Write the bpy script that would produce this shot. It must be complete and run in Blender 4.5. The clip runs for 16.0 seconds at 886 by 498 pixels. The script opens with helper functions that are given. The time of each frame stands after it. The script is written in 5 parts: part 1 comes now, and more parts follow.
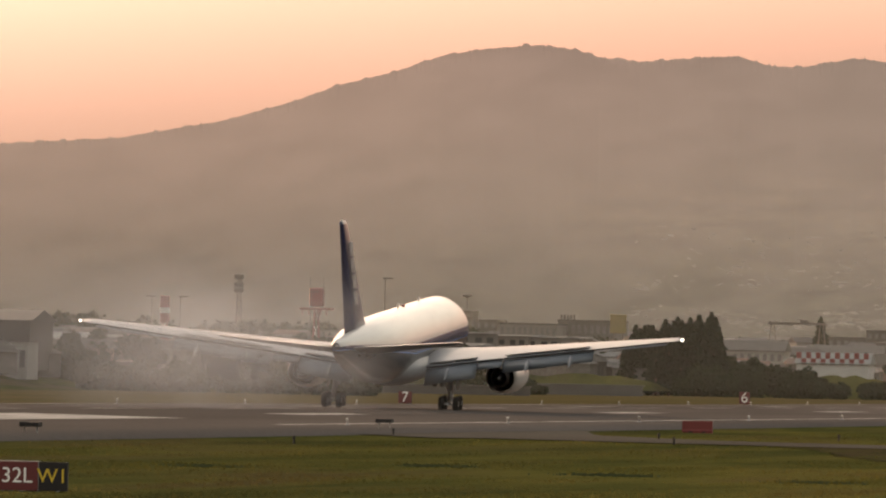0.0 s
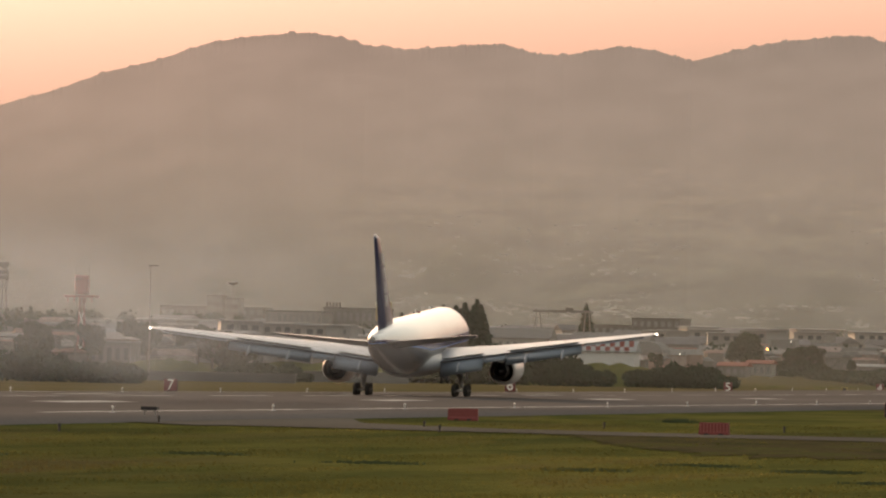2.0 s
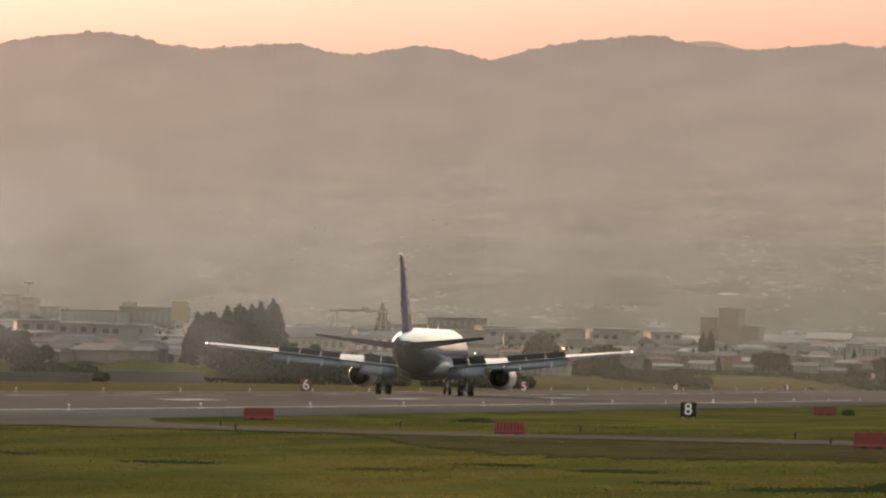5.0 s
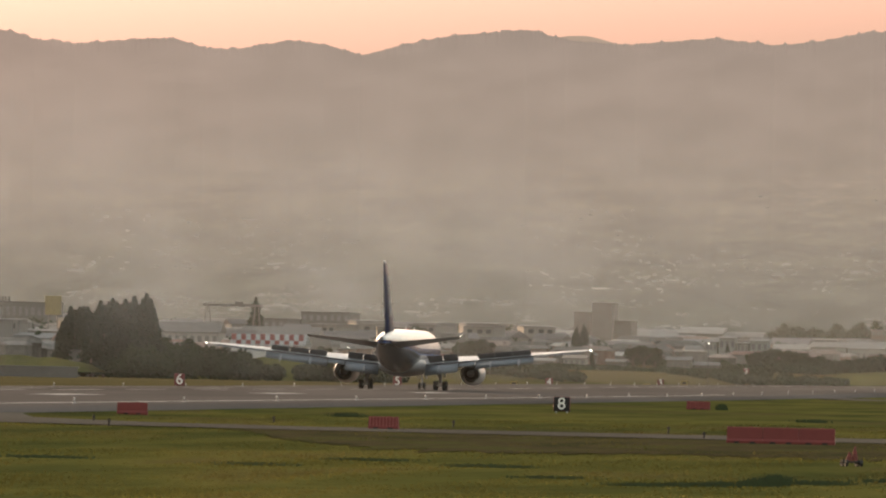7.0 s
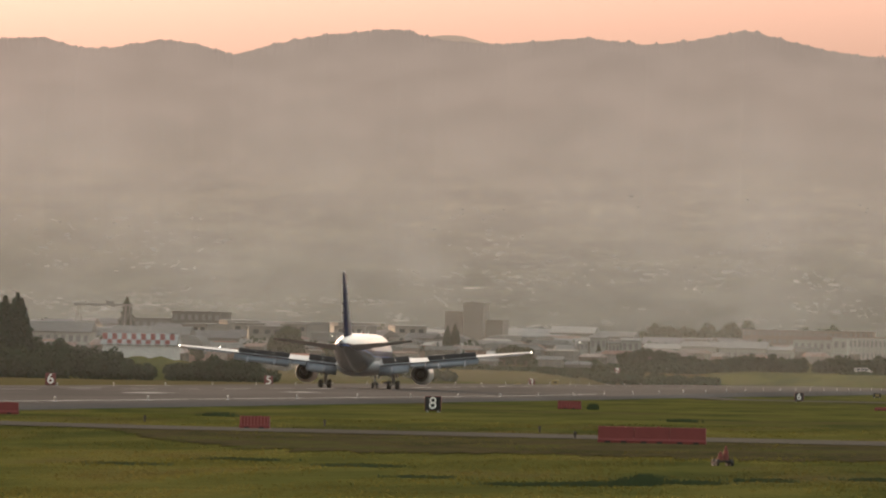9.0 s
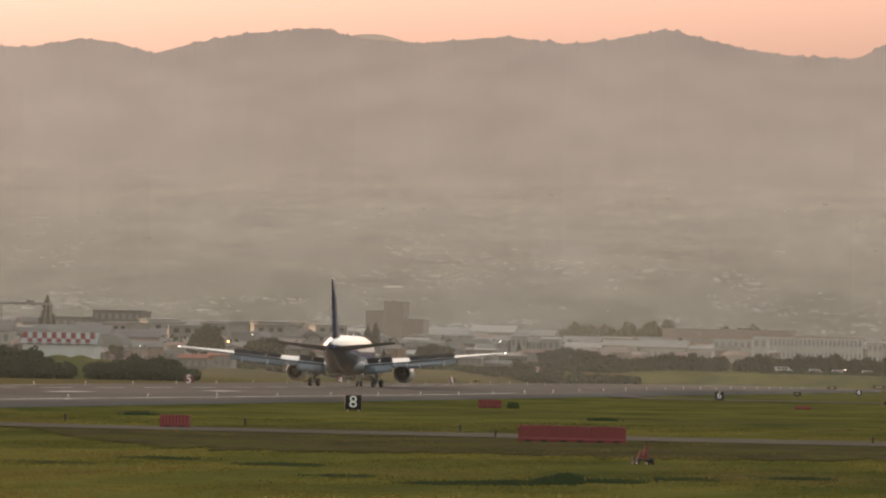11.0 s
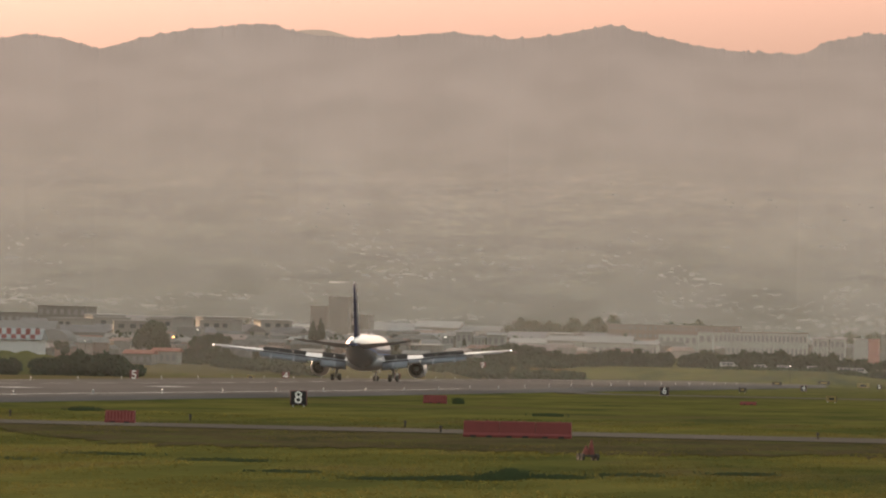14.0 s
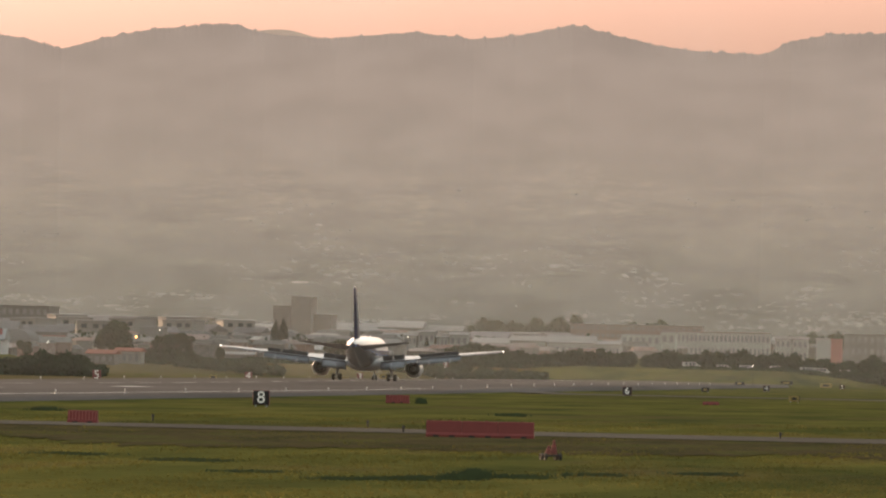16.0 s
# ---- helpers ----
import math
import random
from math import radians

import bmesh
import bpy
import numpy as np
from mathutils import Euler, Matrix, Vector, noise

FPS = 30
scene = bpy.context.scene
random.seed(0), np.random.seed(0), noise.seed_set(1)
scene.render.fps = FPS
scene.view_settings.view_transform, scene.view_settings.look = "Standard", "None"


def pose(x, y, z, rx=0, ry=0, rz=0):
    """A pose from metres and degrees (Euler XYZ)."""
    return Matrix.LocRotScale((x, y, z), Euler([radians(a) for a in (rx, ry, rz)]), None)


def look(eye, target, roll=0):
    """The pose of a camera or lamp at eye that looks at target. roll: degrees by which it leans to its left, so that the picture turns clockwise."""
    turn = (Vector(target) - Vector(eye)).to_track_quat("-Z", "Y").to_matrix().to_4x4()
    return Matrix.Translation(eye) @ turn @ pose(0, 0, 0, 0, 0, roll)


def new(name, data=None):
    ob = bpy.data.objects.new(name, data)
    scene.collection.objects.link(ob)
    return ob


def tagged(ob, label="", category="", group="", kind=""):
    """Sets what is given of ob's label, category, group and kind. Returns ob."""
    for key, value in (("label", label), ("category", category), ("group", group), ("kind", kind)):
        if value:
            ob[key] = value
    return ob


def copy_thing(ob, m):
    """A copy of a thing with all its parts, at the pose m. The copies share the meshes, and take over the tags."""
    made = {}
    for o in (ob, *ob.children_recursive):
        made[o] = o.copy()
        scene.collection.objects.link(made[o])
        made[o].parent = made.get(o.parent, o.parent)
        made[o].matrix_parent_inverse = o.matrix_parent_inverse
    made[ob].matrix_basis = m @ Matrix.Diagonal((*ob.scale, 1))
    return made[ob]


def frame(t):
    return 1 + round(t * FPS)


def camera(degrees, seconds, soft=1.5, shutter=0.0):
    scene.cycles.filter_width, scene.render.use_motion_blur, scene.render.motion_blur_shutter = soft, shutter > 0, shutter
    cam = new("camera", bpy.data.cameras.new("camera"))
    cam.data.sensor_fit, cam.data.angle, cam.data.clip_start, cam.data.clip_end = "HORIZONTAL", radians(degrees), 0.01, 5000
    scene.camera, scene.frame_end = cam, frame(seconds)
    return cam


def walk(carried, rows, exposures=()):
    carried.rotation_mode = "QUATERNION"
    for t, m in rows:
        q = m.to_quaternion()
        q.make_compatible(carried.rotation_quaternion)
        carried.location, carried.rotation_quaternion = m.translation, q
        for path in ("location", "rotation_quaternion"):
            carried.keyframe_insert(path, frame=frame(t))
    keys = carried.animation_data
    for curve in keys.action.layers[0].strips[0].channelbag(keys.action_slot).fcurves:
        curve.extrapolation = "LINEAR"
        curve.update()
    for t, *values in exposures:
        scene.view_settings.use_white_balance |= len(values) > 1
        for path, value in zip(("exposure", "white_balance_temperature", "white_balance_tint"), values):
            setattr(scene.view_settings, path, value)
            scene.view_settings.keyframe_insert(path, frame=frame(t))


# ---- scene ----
# The runway lies along +Y with its surface at z = 0 and its centreline at x = -122.
EYE = 2.67
ROLL = -1.2
cam = camera(5.36, 16.0, soft=2.2)
# seconds, degrees to the left of the runway's direction, degrees up
PAN = [(0, 9.15, 0.766), (0.5, 8.709, 0.761), (1, 8.374, 0.731), (1.5, 7.97, 0.719), (2, 7.731, 0.72), (2.5, 7.491, 0.725),
       (3, 7.252, 0.741), (3.5, 6.982, 0.746), (4, 6.814, 0.76), (4.2, 6.769, 0.751), (6.3, 5.972, 0.733), (6.5, 5.911, 0.717),
       (7, 5.73, 0.725), (7.5, 5.541, 0.729), (8, 5.305, 0.74), (8.5, 5.128, 0.73), (9, 4.95, 0.738), (9.5, 4.827, 0.754),
       (12, 4.279, 0.724), (12.5, 4.231, 0.719), (13, 4.211, 0.736), (13.5, 4.156, 0.72), (14, 4.136, 0.721),
       (14.5, 4.115, 0.721), (15, 4.047, 0.722), (15.5, 3.978, 0.72), (16, 3.91, 0.725)]
walk(cam, [(t, pose(0, 0, EYE, 90 + up, ROLL, left)) for t, left, up in PAN],
     exposures=[(0, 1.10, 7050, 16), (2.5, 1.28, 6800, 12), (8, 1.43, 6450, 10), (16, 1.47, 6400, 10)])

# ---- light: low evening sun ahead and to the left of the runway ----
SUN_AZ, SUN_EL = -36.0, 12.0          # degrees from +Y (left is minus), degrees up
world = bpy.data.worlds.new("evening_sky")
scene.world = world
world.use_nodes = True
wn = world.node_tree
sky = wn.nodes.new("ShaderNodeTexSky")
sky.sky_type, sky.sun_disc = "NISHITA", False
sky.sun_elevation, sky.sun_rotation = radians(4.0), radians(SUN_AZ)
sky.air_density, sky.dust_density, sky.ozone_density = 1.6, 6.0, 1.0
hazy = wn.nodes.new("ShaderNodeHueSaturation")
hazy.inputs["Saturation"].default_value, hazy.inputs["Value"].default_value = 0.48, 2.9
wn.links.new(sky.outputs[0], hazy.inputs["Color"])
haze_tint = wn.nodes.new("ShaderNodeMix")
haze_tint.data_type, haze_tint.blend_type = "RGBA", "COLOR"
haze_tint.inputs[7].default_value = (1.0, 0.56, 0.39, 1)
sky_dir, sky_sep, low_sky = wn.nodes.new("ShaderNodeTexCoord"), wn.nodes.new("ShaderNodeSeparateXYZ"), wn.nodes.new("ShaderNodeMapRange")
low_sky.interpolation_type = "SMOOTHSTEP"
for sock, v in zip(low_sky.inputs[1:5], (0.04, 0.22, 0.88, 0.0)):
    sock.default_value = v
wn.links.new(sky_dir.outputs["Generated"], sky_sep.inputs[0])
wn.links.new(sky_sep.outputs["Z"], low_sky.inputs[0])
wn.links.new(low_sky.outputs[0], haze_tint.inputs[0])
wn.links.new(hazy.outputs[0], haze_tint.inputs[6])
wn.links.new(haze_tint.outputs[2], wn.nodes["Background"].inputs[0])
wn.nodes["Background"].inputs[1].default_value = 0.15
sun_data = bpy.data.lights.new("sun", "SUN")
sun_data.energy, sun_data.angle, sun_data.color = 2.3, radians(0.6), (1.0, 0.62, 0.32)
sun = new("sun", sun_data)
sd = Vector((math.sin(radians(SUN_AZ)) * math.cos(radians(SUN_EL)), math.cos(radians(SUN_AZ)) * math.cos(radians(SUN_EL)), math.sin(radians(SUN_EL))))
sun.matrix_world = look(sd * 100, (0, 0, 0))
scene.cycles.transparent_max_bounces = 48


# ---- materials ----
def nodes_of(name):
    m = bpy.data.materials.new(name)
    m.use_nodes = True
    nt = m.node_tree
    return m, nt, nt.nodes["Principled BSDF"]


def noise_node(nt, scale, detail=4.0, stretch=(1, 1, 1), coords="Object"):
    tc = nt.nodes.new("ShaderNodeTexCoord")
    mp = nt.nodes.new("ShaderNodeMapping")
    mp.inputs["Scale"].default_value = stretch
    nz = nt.nodes.new("ShaderNodeTexNoise")
    nz.inputs["Scale"].default_value, nz.inputs["Detail"].default_value = scale, detail
    nt.links.new(tc.outputs[coords], mp.inputs[0])
    nt.links.new(mp.outputs[0], nz.inputs["Vector"])
    return nz.outputs["Fac"]


def ramp(nt, fac, stops):
    r = nt.nodes.new("ShaderNodeValToRGB")
    els = r.color_ramp.elements
    while len(els) < len(stops):
        els.new(0.5)
    for e, (p, c) in zip(els, stops):
        e.position, e.color = p, (*c, 1)
    nt.links.new(fac, r.inputs[0])
    return r.outputs[0]


def mixed(nt, fac, a, b, mode="MIX"):
    mx = nt.nodes.new("ShaderNodeMix")
    mx.data_type, mx.blend_type = "RGBA", mode
    for sock, v in ((mx.inputs[0], fac), (mx.inputs[6], a), (mx.inputs[7], b)):
        if isinstance(v, (int, float)):
            sock.default_value = v
        elif isinstance(v, tuple):
            sock.default_value = (*v, 1)
        else:
            nt.links.new(v, sock)
    return mx.outputs[2]


def surface(name, colour, rough=0.6, metal=0.0, vary=0.25, scale=1.0, bump=0.0, coat=0.0, per_object=0.0):
    """A surface with large stains and fine grain round one base colour."""
    m, nt, p = nodes_of(name)
    dark = tuple(c * (1 - vary) for c in colour)
    light = tuple(min(1, c * (1 + vary * 0.7)) for c in colour)
    big = noise_node(nt, 0.35 * scale, 3)
    fine = noise_node(nt, 6.0 * scale, 5)
    col = ramp(nt, big, [(0.3, dark), (0.7, light)])
    col = mixed(nt, 0.35, col, ramp(nt, fine, [(0.25, dark), (0.75, light)]))
    if per_object:
        oi = nt.nodes.new("ShaderNodeObjectInfo")
        col = mixed(nt, per_object, col, ramp(nt, oi.outputs["Random"], [(0.0, tuple(c * 0.45 for c in colour)), (1.0, tuple(min(1, c * 1.5) for c in colour))]))
    nt.links.new(col, p.inputs["Base Color"])
    p.inputs["Roughness"].default_value, p.inputs["Metallic"].default_value = rough, metal
    p.inputs["Coat Weight"].default_value = coat
    if bump:
        b = nt.nodes.new("ShaderNodeBump")
        b.inputs["Strength"].default_value, b.inputs["Distance"].default_value = bump, 0.05
        nt.links.new(fine, b.inputs["Height"])
        nt.links.new(b.outputs[0], p.inputs["Normal"])
    return m


def glowing(name, colour, strength):
    m, nt, p = nodes_of(name)
    p.inputs["Base Color"].default_value = (*colour, 1)
    p.inputs["Emission Color"].default_value = (*colour, 1)
    p.inputs["Emission Strength"].default_value = strength
    return m


def grass_material(name, tall=False):
    m, nt, p = nodes_of(name)
    patches = noise_node(nt, 0.16, 5, (1, 0.13, 1))
    belts = noise_node(nt, 0.035, 4, (1.2, 0.28, 1))
    tufts = noise_node(nt, 1.1, 5, (1, 0.22, 1))
    col = ramp(nt, patches, [(0.34, (0.022, 0.029, 0.011)), (0.46, (0.038, 0.046, 0.014)), (0.56, (0.069, 0.067, 0.021)), (0.68, (0.060, 0.049, 0.024))])
    col = mixed(nt, 0.45, col, ramp(nt, belts, [(0.36, (0.037, 0.031, 0.019)), (0.47, (0.039, 0.045, 0.014)), (0.58, (0.080, 0.077, 0.021))]))
    col = mixed(nt, 0.20, col, ramp(nt, tufts, [(0.35, (0.022, 0.028, 0.011)), (0.65, (0.076, 0.072, 0.026))]))
    nt.links.new(col, p.inputs["Base Color"])
    p.inputs["Roughness"].default_value = 0.9
    p.inputs["Specular IOR Level"].default_value = 0.0
    if tall:
        tl, mix = nt.nodes.new("ShaderNodeBsdfTranslucent"), nt.nodes.new("ShaderNodeMixShader")
        nt.links.new(col, tl.inputs[0])
        mix.inputs[0].default_value = 0.5
        nt.links.new(p.outputs[0], mix.inputs[1])
        nt.links.new(tl.outputs[0], mix.inputs[2])
        nt.links.new(mix.outputs[0], nt.nodes["Material Output"].inputs[0])
    return m


def dry_grass():
    m, nt, p = nodes_of("dry_grass")
    a = noise_node(nt, 0.03, 5, (1, 0.4, 1))
    b = noise_node(nt, 0.7, 4)
    col = ramp(nt, a, [(0.3, (0.046, 0.045, 0.021)), (0.6, (0.078, 0.062, 0.030))])
    col = mixed(nt, 0.4, col, ramp(nt, b, [(0.3, (0.045, 0.046, 0.018)), (0.7, (0.090, 0.070, 0.034))]))
    nt.links.new(col, p.inputs["Base Color"])
    p.inputs["Roughness"].default_value = 0.95
    p.inputs["Specular IOR Level"].default_value = 0.0
    return m


def asphalt(name, colour):
    m, nt, p = nodes_of(name)
    big = noise_node(nt, 0.05, 5, (1, 0.12, 1))
    fine = noise_node(nt, 2.5, 4)
    lo, hi = tuple(c * 0.65 for c in colour), tuple(c * 1.3 for c in colour)
    col = mixed(nt, 0.4, ramp(nt, big, [(0.3, lo), (0.7, hi)]), ramp(nt, fine, [(0.3, lo), (0.7, hi)]))
    nt.links.new(col, p.inputs["Base Color"])
    p.inputs["Roughness"].default_value = 0.75
    p.inputs["Specular IOR Level"].default_value = 0.0
    return m


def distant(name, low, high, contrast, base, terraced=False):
    """Distance as a glowing backdrop: haze light put into emission over dim ground colour."""
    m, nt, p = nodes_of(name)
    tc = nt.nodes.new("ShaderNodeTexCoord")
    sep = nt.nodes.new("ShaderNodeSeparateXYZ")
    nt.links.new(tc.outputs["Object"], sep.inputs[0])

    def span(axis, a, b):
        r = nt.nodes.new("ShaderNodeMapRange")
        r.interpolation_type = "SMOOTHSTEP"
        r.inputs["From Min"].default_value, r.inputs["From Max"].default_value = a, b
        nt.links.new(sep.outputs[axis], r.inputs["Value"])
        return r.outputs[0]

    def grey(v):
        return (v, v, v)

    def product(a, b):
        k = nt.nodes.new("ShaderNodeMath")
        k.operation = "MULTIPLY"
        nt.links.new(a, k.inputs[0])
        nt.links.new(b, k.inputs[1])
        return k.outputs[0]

    # emitted haze runs from a dim foot to a pale crest
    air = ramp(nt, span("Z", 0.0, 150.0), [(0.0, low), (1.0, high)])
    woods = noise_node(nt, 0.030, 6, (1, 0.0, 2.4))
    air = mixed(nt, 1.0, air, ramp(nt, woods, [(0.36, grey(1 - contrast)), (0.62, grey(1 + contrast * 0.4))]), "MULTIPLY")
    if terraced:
        # the emitted haze is painted brighter and warmer towards the sun
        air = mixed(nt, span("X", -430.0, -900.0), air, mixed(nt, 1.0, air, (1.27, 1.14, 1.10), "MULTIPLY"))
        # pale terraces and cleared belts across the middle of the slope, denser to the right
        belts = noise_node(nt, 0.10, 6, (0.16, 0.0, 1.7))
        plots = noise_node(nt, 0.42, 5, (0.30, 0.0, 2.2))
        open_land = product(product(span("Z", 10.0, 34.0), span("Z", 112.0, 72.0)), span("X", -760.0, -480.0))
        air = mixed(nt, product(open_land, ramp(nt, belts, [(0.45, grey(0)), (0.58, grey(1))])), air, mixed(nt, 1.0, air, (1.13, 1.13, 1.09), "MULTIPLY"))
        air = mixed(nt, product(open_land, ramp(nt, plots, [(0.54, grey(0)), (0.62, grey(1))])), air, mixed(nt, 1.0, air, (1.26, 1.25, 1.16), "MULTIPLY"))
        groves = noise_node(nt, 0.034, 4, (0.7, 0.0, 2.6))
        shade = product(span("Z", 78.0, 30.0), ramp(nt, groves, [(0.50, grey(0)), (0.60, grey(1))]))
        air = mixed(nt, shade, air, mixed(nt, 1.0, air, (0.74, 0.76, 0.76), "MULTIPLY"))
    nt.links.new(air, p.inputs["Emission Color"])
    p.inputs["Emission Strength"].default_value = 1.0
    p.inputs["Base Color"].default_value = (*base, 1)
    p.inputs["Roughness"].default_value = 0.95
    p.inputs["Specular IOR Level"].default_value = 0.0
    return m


def veil(name, opacity, colour, z_low, z_full, z_fade, z_top, ragged=0.25, scale=0.004):
    """Fine suspended droplets: lets most light through and scatters the rest forwards and back."""
    m, nt, p = nodes_of(name)
    nt.nodes.remove(p)
    tc = nt.nodes.new("ShaderNodeTexCoord")
    sep = nt.nodes.new("ShaderNodeSeparateXYZ")
    nt.links.new(tc.outputs["Object"], sep.inputs[0])

    def smooth(lo, hi):
        r = nt.nodes.new("ShaderNodeMapRange")
        r.interpolation_type = "SMOOTHERSTEP"
        r.inputs["From Min"].default_value, r.inputs["From Max"].default_value = lo, hi
        nt.links.new(sep.outputs["Z"], r.inputs["Value"])
        return r.outputs[0]

    def times(a, b):
        k = nt.nodes.new("ShaderNodeMath")
        k.operation = "MULTIPLY"
        for s, v in zip(k.inputs, (a, b)):
            if isinstance(v, float):
                s.default_value = v
            else:
                nt.links.new(v, s)
        return k.outputs[0]

    r = nt.nodes.new("ShaderNodeMapRange")
    r.inputs["From Min"].default_value, r.inputs["From Max"].default_value = 0.3, 0.7
    r.inputs["To Min"].default_value, r.inputs["To Max"].default_value = 1 - ragged, 1.0
    nt.links.new(noise_node(nt, scale, 4, (1, 1, 3)), r.inputs["Value"])
    down = nt.nodes.new("ShaderNodeMapRange")
    down.interpolation_type = "SMOOTHERSTEP"
    down.inputs["From Min"].default_value, down.inputs["From Max"].default_value = z_fade, z_top
    down.inputs["To Min"].default_value, down.inputs["To Max"].default_value = 1.0, 0.0
    nt.links.new(sep.outputs["Z"], down.inputs["Value"])
    fac = times(times(times(smooth(z_low, z_full), down.outputs[0]), r.outputs[0]), opacity)
    tr = nt.nodes.new("ShaderNodeBsdfTransparent")
    di = nt.nodes.new("ShaderNodeBsdfDiffuse")
    tl = nt.nodes.new("ShaderNodeBsdfTranslucent")
    di.inputs[0].default_value = tl.inputs[0].default_value = (*colour, 1)
    half = nt.nodes.new("ShaderNodeMixShader")
    nt.links.new(di.outputs[0], half.inputs[1])
    nt.links.new(tl.outputs[0], half.inputs[2])
    mix = nt.nodes.new("ShaderNodeMixShader")
    nt.links.new(fac, mix.inputs[0])
    nt.links.new(tr.outputs[0], mix.inputs[1])
    nt.links.new(half.outputs[0], mix.inputs[2])
    nt.links.new(mix.outputs[0], nt.nodes["Material Output"].inputs[0])
    return m


def smoke_material():
    m, nt, p = nodes_of("tyre_smoke")
    nt.nodes.remove(p)
    tc = nt.nodes.new("ShaderNodeTexCoord")
    flat = nt.nodes.new("ShaderNodeMapping")
    flat.inputs["Scale"].default_value = (1, 0, 1)
    ln = nt.nodes.new("ShaderNodeVectorMath")
    ln.operation = "LENGTH"
    nt.links.new(tc.outputs["Object"], flat.inputs[0])
    nt.links.new(flat.outputs[0], ln.inputs[0])
    r = nt.nodes.new("ShaderNodeMapRange")
    r.interpolation_type = "SMOOTHERSTEP"
    r.inputs["From Min"].default_value, r.inputs["From Max"].default_value = 0.05, 0.97
    r.inputs["To Min"].default_value, r.inputs["To Max"].default_value = 0.037, 0.0
    nt.links.new(ln.outputs["Value"], r.inputs["Value"])
    k = nt.nodes.new("ShaderNodeMath")
    k.operation = "MULTIPLY"
    nt.links.new(r.outputs[0], k.inputs[0])
    w = nt.nodes.new("ShaderNodeMapRange")
    w.inputs["From Min"].default_value, w.inputs["From Max"].default_value = 0.35, 0.65
    w.inputs["To Min"].default_value, w.inputs["To Max"].default_value = 0.40, 1.45
    nt.links.new(noise_node(nt, 1.6, 4), w.inputs["Value"])
    nt.links.new(w.outputs[0], k.inputs[1])
    tr = nt.nodes.new("ShaderNodeBsdfTransparent")
    di = nt.nodes.new("ShaderNodeBsdfDiffuse")
    tl = nt.nodes.new("ShaderNodeBsdfTranslucent")
    di.inputs[0].default_value = tl.inputs[0].default_value = (0.43, 0.50, 0.60, 1)
    half, mix = nt.nodes.new("ShaderNodeMixShader"), nt.nodes.new("ShaderNodeMixShader")
    nt.links.new(di.outputs[0], half.inputs[1])
    nt.links.new(tl.outputs[0], half.inputs[2])
    nt.links.new(k.outputs[0], mix.inputs[0])
    nt.links.new(tr.outputs[0], mix.inputs[1])
    nt.links.new(half.outputs[0], mix.inputs[2])
    nt.links.new(mix.outputs[0], nt.nodes["Material Output"].inputs[0])
    return m


def fuselage_paint():
    """White crown, dark blue line that climbs along the tail cone, grey belly with its shade painted in."""
    m, nt, p = nodes_of("fuselage_paint")
    tc = nt.nodes.new("ShaderNodeTexCoord")
    sep = nt.nodes.new("ShaderNodeSeparateXYZ")
    nt.links.new(tc.outputs["Object"], sep.inputs[0])

    def line(at_tail, at_wing):
        r = nt.nodes.new("ShaderNodeMapRange")
        r.inputs["From Min"].default_value, r.inputs["From Max"].default_value = -24.0, -4.0
        r.inputs["To Min"].default_value, r.inputs["To Max"].default_value = at_tail, at_wing
        nt.links.new(sep.outputs["Y"], r.inputs["Value"])
        g = nt.nodes.new("ShaderNodeMath")
        g.operation = "GREATER_THAN"
        nt.links.new(sep.outputs["Z"], g.inputs[0])
        nt.links.new(r.outputs[0], g.inputs[1])
        return g.outputs[0]

    dirt = noise_node(nt, 0.8, 5, (1, 0.3, 1))
    # belly grey far below its real tone, so the underside's shade is in the colour
    belly = ramp(nt, dirt, [(0.3, (0.050, 0.048, 0.048)), (0.7, (0.080, 0.078, 0.077))])
    white = ramp(nt, dirt, [(0.3, (0.56, 0.55, 0.53)), (0.7, (0.62, 0.61, 0.59))])
    blue = ramp(nt, dirt, [(0.3, (0.010, 0.018, 0.085)), (0.7, (0.014, 0.024, 0.105))])
    pale = (0.10, 0.20, 0.50)
    col = mixed(nt, line(5.70, 4.28), belly, pale)
    col = mixed(nt, line(5.76, 4.36), col, blue)
    col = mixed(nt, line(6.02, 5.10), col, white)
    nt.links.new(col, p.inputs["Base Color"])
    p.inputs["Roughness"].default_value, p.inputs["Specular IOR Level"].default_value = 0.24, 0.32
    return m


GRASS, DRY = grass_material("mown_grass"), dry_grass()
ASPHALT, TAXI = asphalt("runway_asphalt", (0.092, 0.082, 0.075)), asphalt("taxiway_asphalt", (0.074, 0.068, 0.058))
PAINT = surface("marking_paint", (0.36, 0.35, 0.33), 0.7, vary=0.6, scale=0.8)
# both ridges carry their haze as emission
HILL = distant("hazed_wooded_mountain", (0.033, 0.033, 0.030), (0.132, 0.100, 0.083), 0.08, (0.012, 0.014, 0.009), True)
FAR_HILL = distant("hazed_far_mountain", (0.150, 0.108, 0.084), (0.158, 0.113, 0.088), 0.03, (0.03, 0.035, 0.02))


